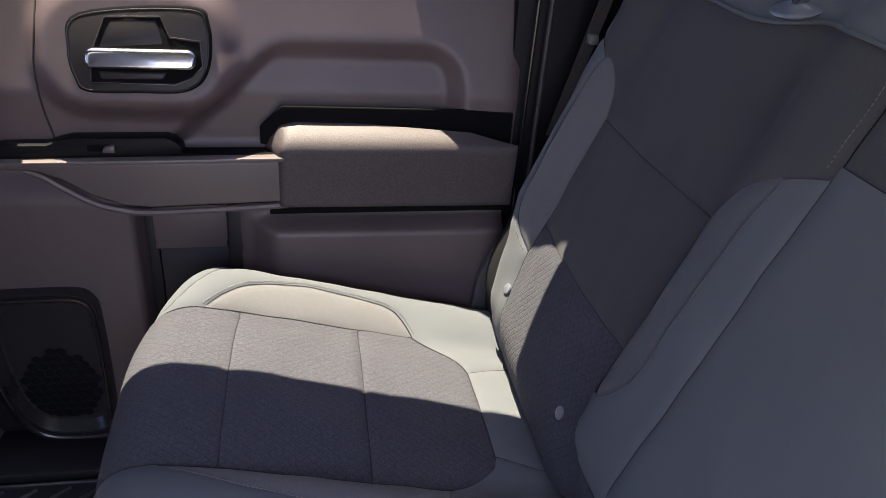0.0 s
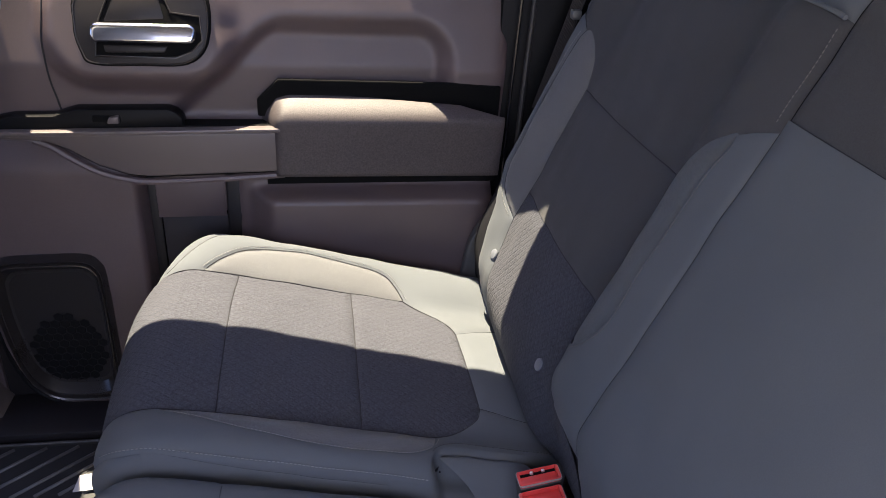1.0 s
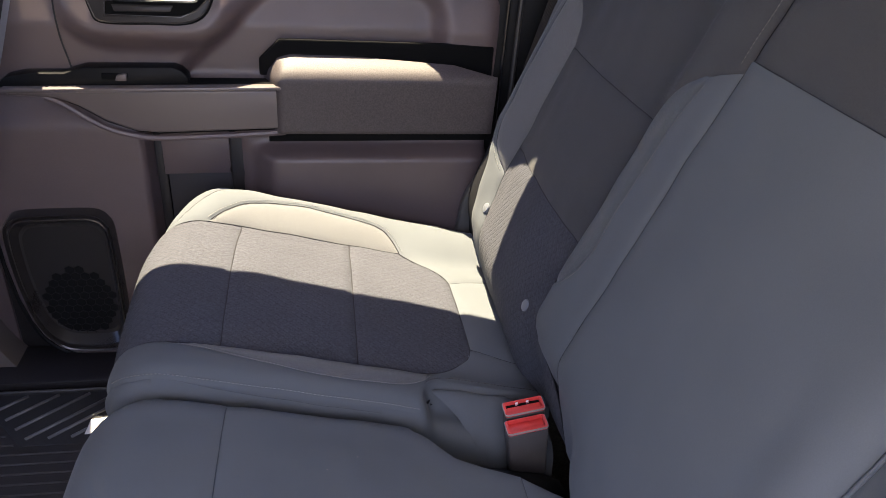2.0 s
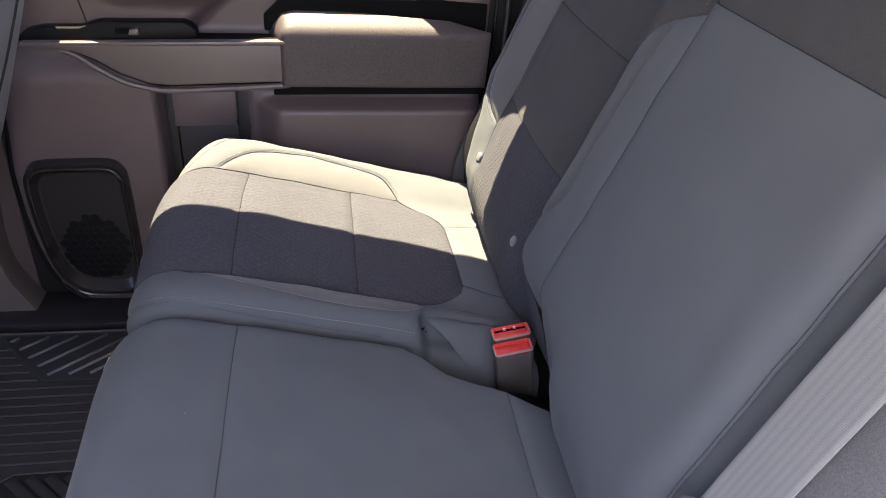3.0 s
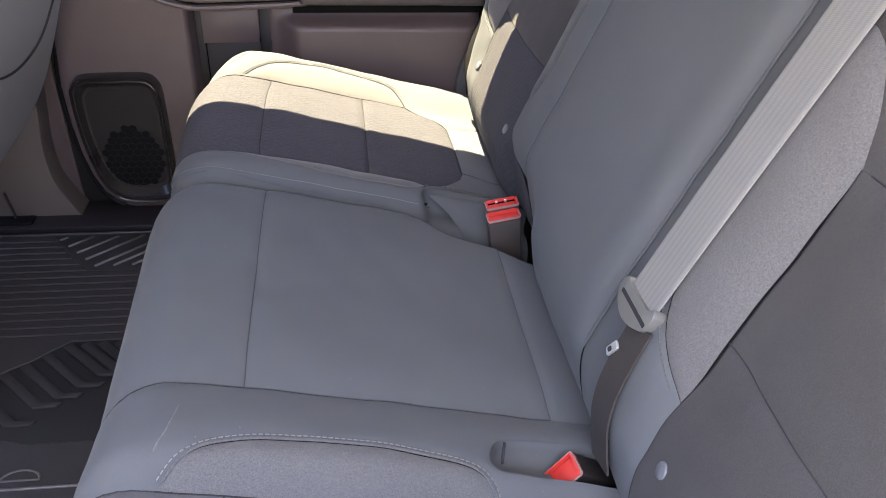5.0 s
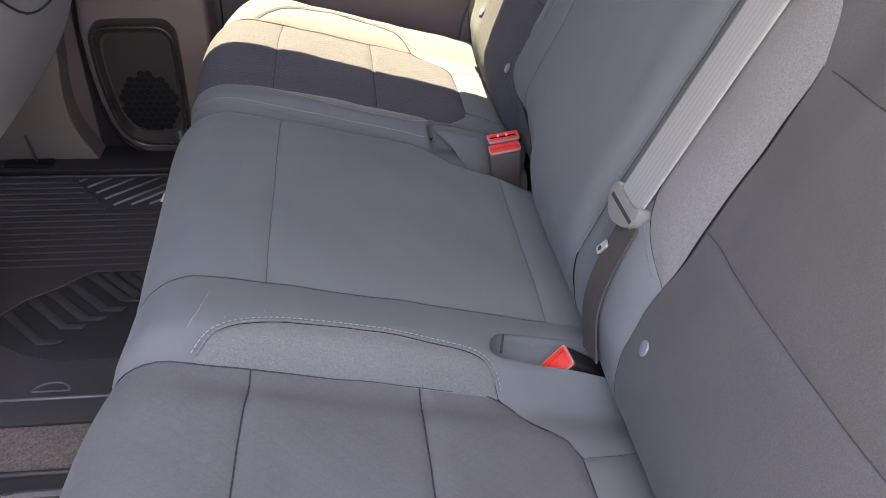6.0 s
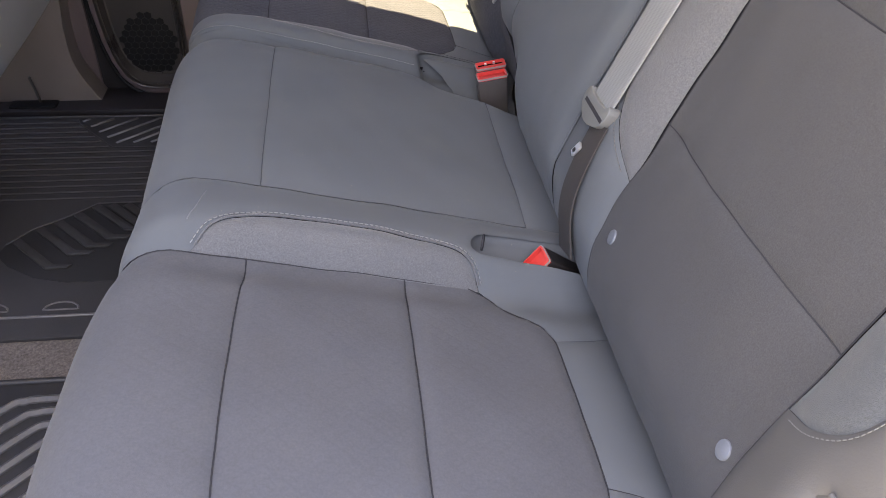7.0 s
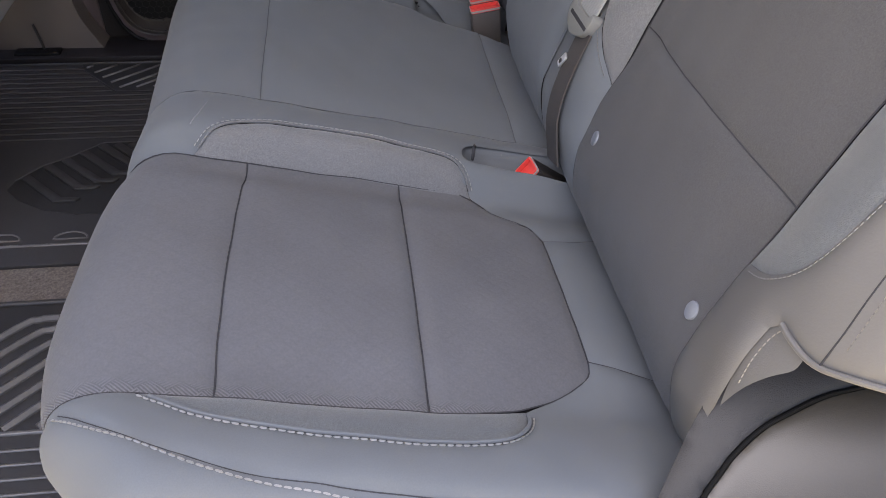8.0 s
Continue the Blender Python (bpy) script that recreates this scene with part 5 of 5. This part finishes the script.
# ---- plastic covers over the backrest hinges, one at each end of the bench ----
def hinge_cover():
    ob = thing("hinge_cover", "grained black plastic cover beside the backrest, split by a groove", "trim cover", group="hinge covers")

    def surface(x, y):
        x, y = np.asarray(x, float), np.asarray(y, float)
        z = 0.425 + 0.36 * (x - 0.35) + 0.50 * (y + 0.42) + 0.35 * np.clip(y + 0.425, 0, None) - 0.3 * np.clip(x - 0.40, 0, None) ** 2 - 4.0 * np.clip(-0.438 - y, 0, None) ** 2
        return np.stack([x, y + 0 * x, z], 1)

    gap = glide([(0.211, -0.516), (0.246, -0.486), (0.269, -0.462), (0.282, -0.452), (0.297, -0.441), (0.320, -0.430), (0.343, -0.425), (0.364, -0.422), (0.384, -0.422), (0.426, -0.425), (0.476, -0.434), (0.56, -0.449)], 5)
    inward, outward = ([(x - 0.0016 * k, y + 0.0018 * k) for x, y in gap] for k in (1, -1))
    panel("upper_shell", [(0.212, -0.488), (0.242, -0.449), (0.266, -0.421), (0.291, -0.397), (0.315, -0.374), (0.348, -0.362), (0.40, -0.335), (0.56, -0.335)] + inward[::-1], surface, TRIM_SATIN, ob, depth=0.0016, soft=0.0014, step=0.008)
    tube("groove", on(surface, gap, -0.0012)[0], 0.0018, GAP, ob)
    panel("lower_shell", outward + [(0.56, -0.60), (0.22, -0.60)], surface, TRIM_SMOOTH, ob, depth=0.0016, soft=0.0020, step=0.005)
    lining("core", surface, 0.285, 0.56, -0.60, -0.39, ob, sink=0.012, base=lambda p: (p[0] + 0.03, p[1], 0.0), nu=20, nv=20)


hinge_cover()
far_cover = thing("hinge_cover", "grey moulded cover at the foot of the backrest, beside the door", "trim cover", group="hinge covers")
flank = [tuple(p) for p in glide([(0.345, 0.448), (0.314, 0.425), (0.290, 0.380), (0.281, 0.330), (0.276, 0.270), (0.285, 0.20)], 5)] + [(0.40, 0.20), (0.42, 0.44)]
part("flank", prism(flank, 1.137, 1.158, 0.007, 4), LEATHER, far_cover)

# ---- headrest posts, far belt ----
headrest = thing("headrest", "slate headrest on steel posts over the backrest", "headrest")
for y in (0.735, 0.905):
    top = back_point(0.908, y, 0.004)
    tube("post", [top, top + np.array((0.05, 0, 0.13))], 0.0085, CHROME, headrest, "chrome post")
    bm = bmesh.new()
    bmesh.ops.create_uvsphere(bm, u_segments=24, v_segments=12, radius=0.029)
    bmesh.ops.scale(bm, vec=(0.85, 1.15, 0.22), verts=bm.verts)
    part("sleeve", moved(bm, Matrix.Translation(back_point(0.917, y, 0.004)) @ pose(0, 0, 0, 0, -18, 0)), SLEEVE, headrest, "oval post sleeve")
part("pillow", block((0.56, 0.68, 1.07), (0.66, 0.96, 1.24), 0.035, 4), SMOOTH, headrest)
far_belt = thing("seat_belt", "grey outer seat belt hanging along the black jamb", "seat belt")
hang = [np.array((0.470 - 0.075 * t, 1.150 + 0.012 * t, 0.93 - 0.30 * t)) for t in np.linspace(0, 1, 14)]
ribbon("webbing", hang, 0.022, [(0.9, -0.45, 0.2)] * 14, 0.002, WEB_DARK, far_belt)
part("stop_clip", block((0.428, 1.140, 0.785), (0.444, 1.156, 0.800), 0.003), TONGUE, far_belt)
pipe = [(z, MID + s) for z, s in crown_line(0.21, 1, 60)]
tube("piping", on(far_back_s, pipe, 0.0008)[0], 0.0026, SMOOTH, far_back, "raised piping")

# ---- a scrap of paper on the far mat ----
paper = prism([(-0.415, 0.944), (-0.413, 0.982), (-0.352, 0.988), (-0.350, 0.950)], 0.0080, 0.0094, 0.0004, 1, axis="z")
bmesh.ops.subdivide_edges(paper, edges=paper.edges[:], cuts=2, use_grid_fill=True)
for v in paper.verts:
    v.co.z += 0.003 * math.sin(70 * v.co.x) ** 2 + 0.10 * max(0.0, v.co.y - 0.972)
scrap = tagged(part("paper_scrap", paper, PAPER), "small creased scrap of white paper on the rubber mat", "paper")

# ---- lint and a scuff on the cloth ----
rng = random.Random(7)
bm = bmesh.new()
for k in range(20):
    u, y = rng.uniform(-0.15, 0.22), rng.uniform(0.0, MID + 0.21)
    p = near_top(np.array([u]), np.array([y]))[0]
    a, r = rng.uniform(0, math.pi), rng.uniform(0.0004, 0.0009)
    bmesh.ops.create_icosphere(bm, subdivisions=1, radius=1.0, matrix=Matrix.Translation((p[0], p[1], p[2] + 0.0005)) @ pose(0, 0, 0, 0, 0, math.degrees(a)) @ Matrix.Diagonal((r * rng.uniform(1, 2.5), r, r * 0.6, 1)))
tagged(part("lint", bm, THREAD_DIM, near_seat), kind="stuff")
scuff = [(u, y) for u, y in glide([(-0.156, 0.034), (-0.153, 0.046), (-0.149, 0.062), (-0.145, 0.095)], 5)]
tube("scuff", on(near_top, scuff, -0.0003)[0], 0.0009, SCUFF, near_seat, "pale scuff mark", sides=5)
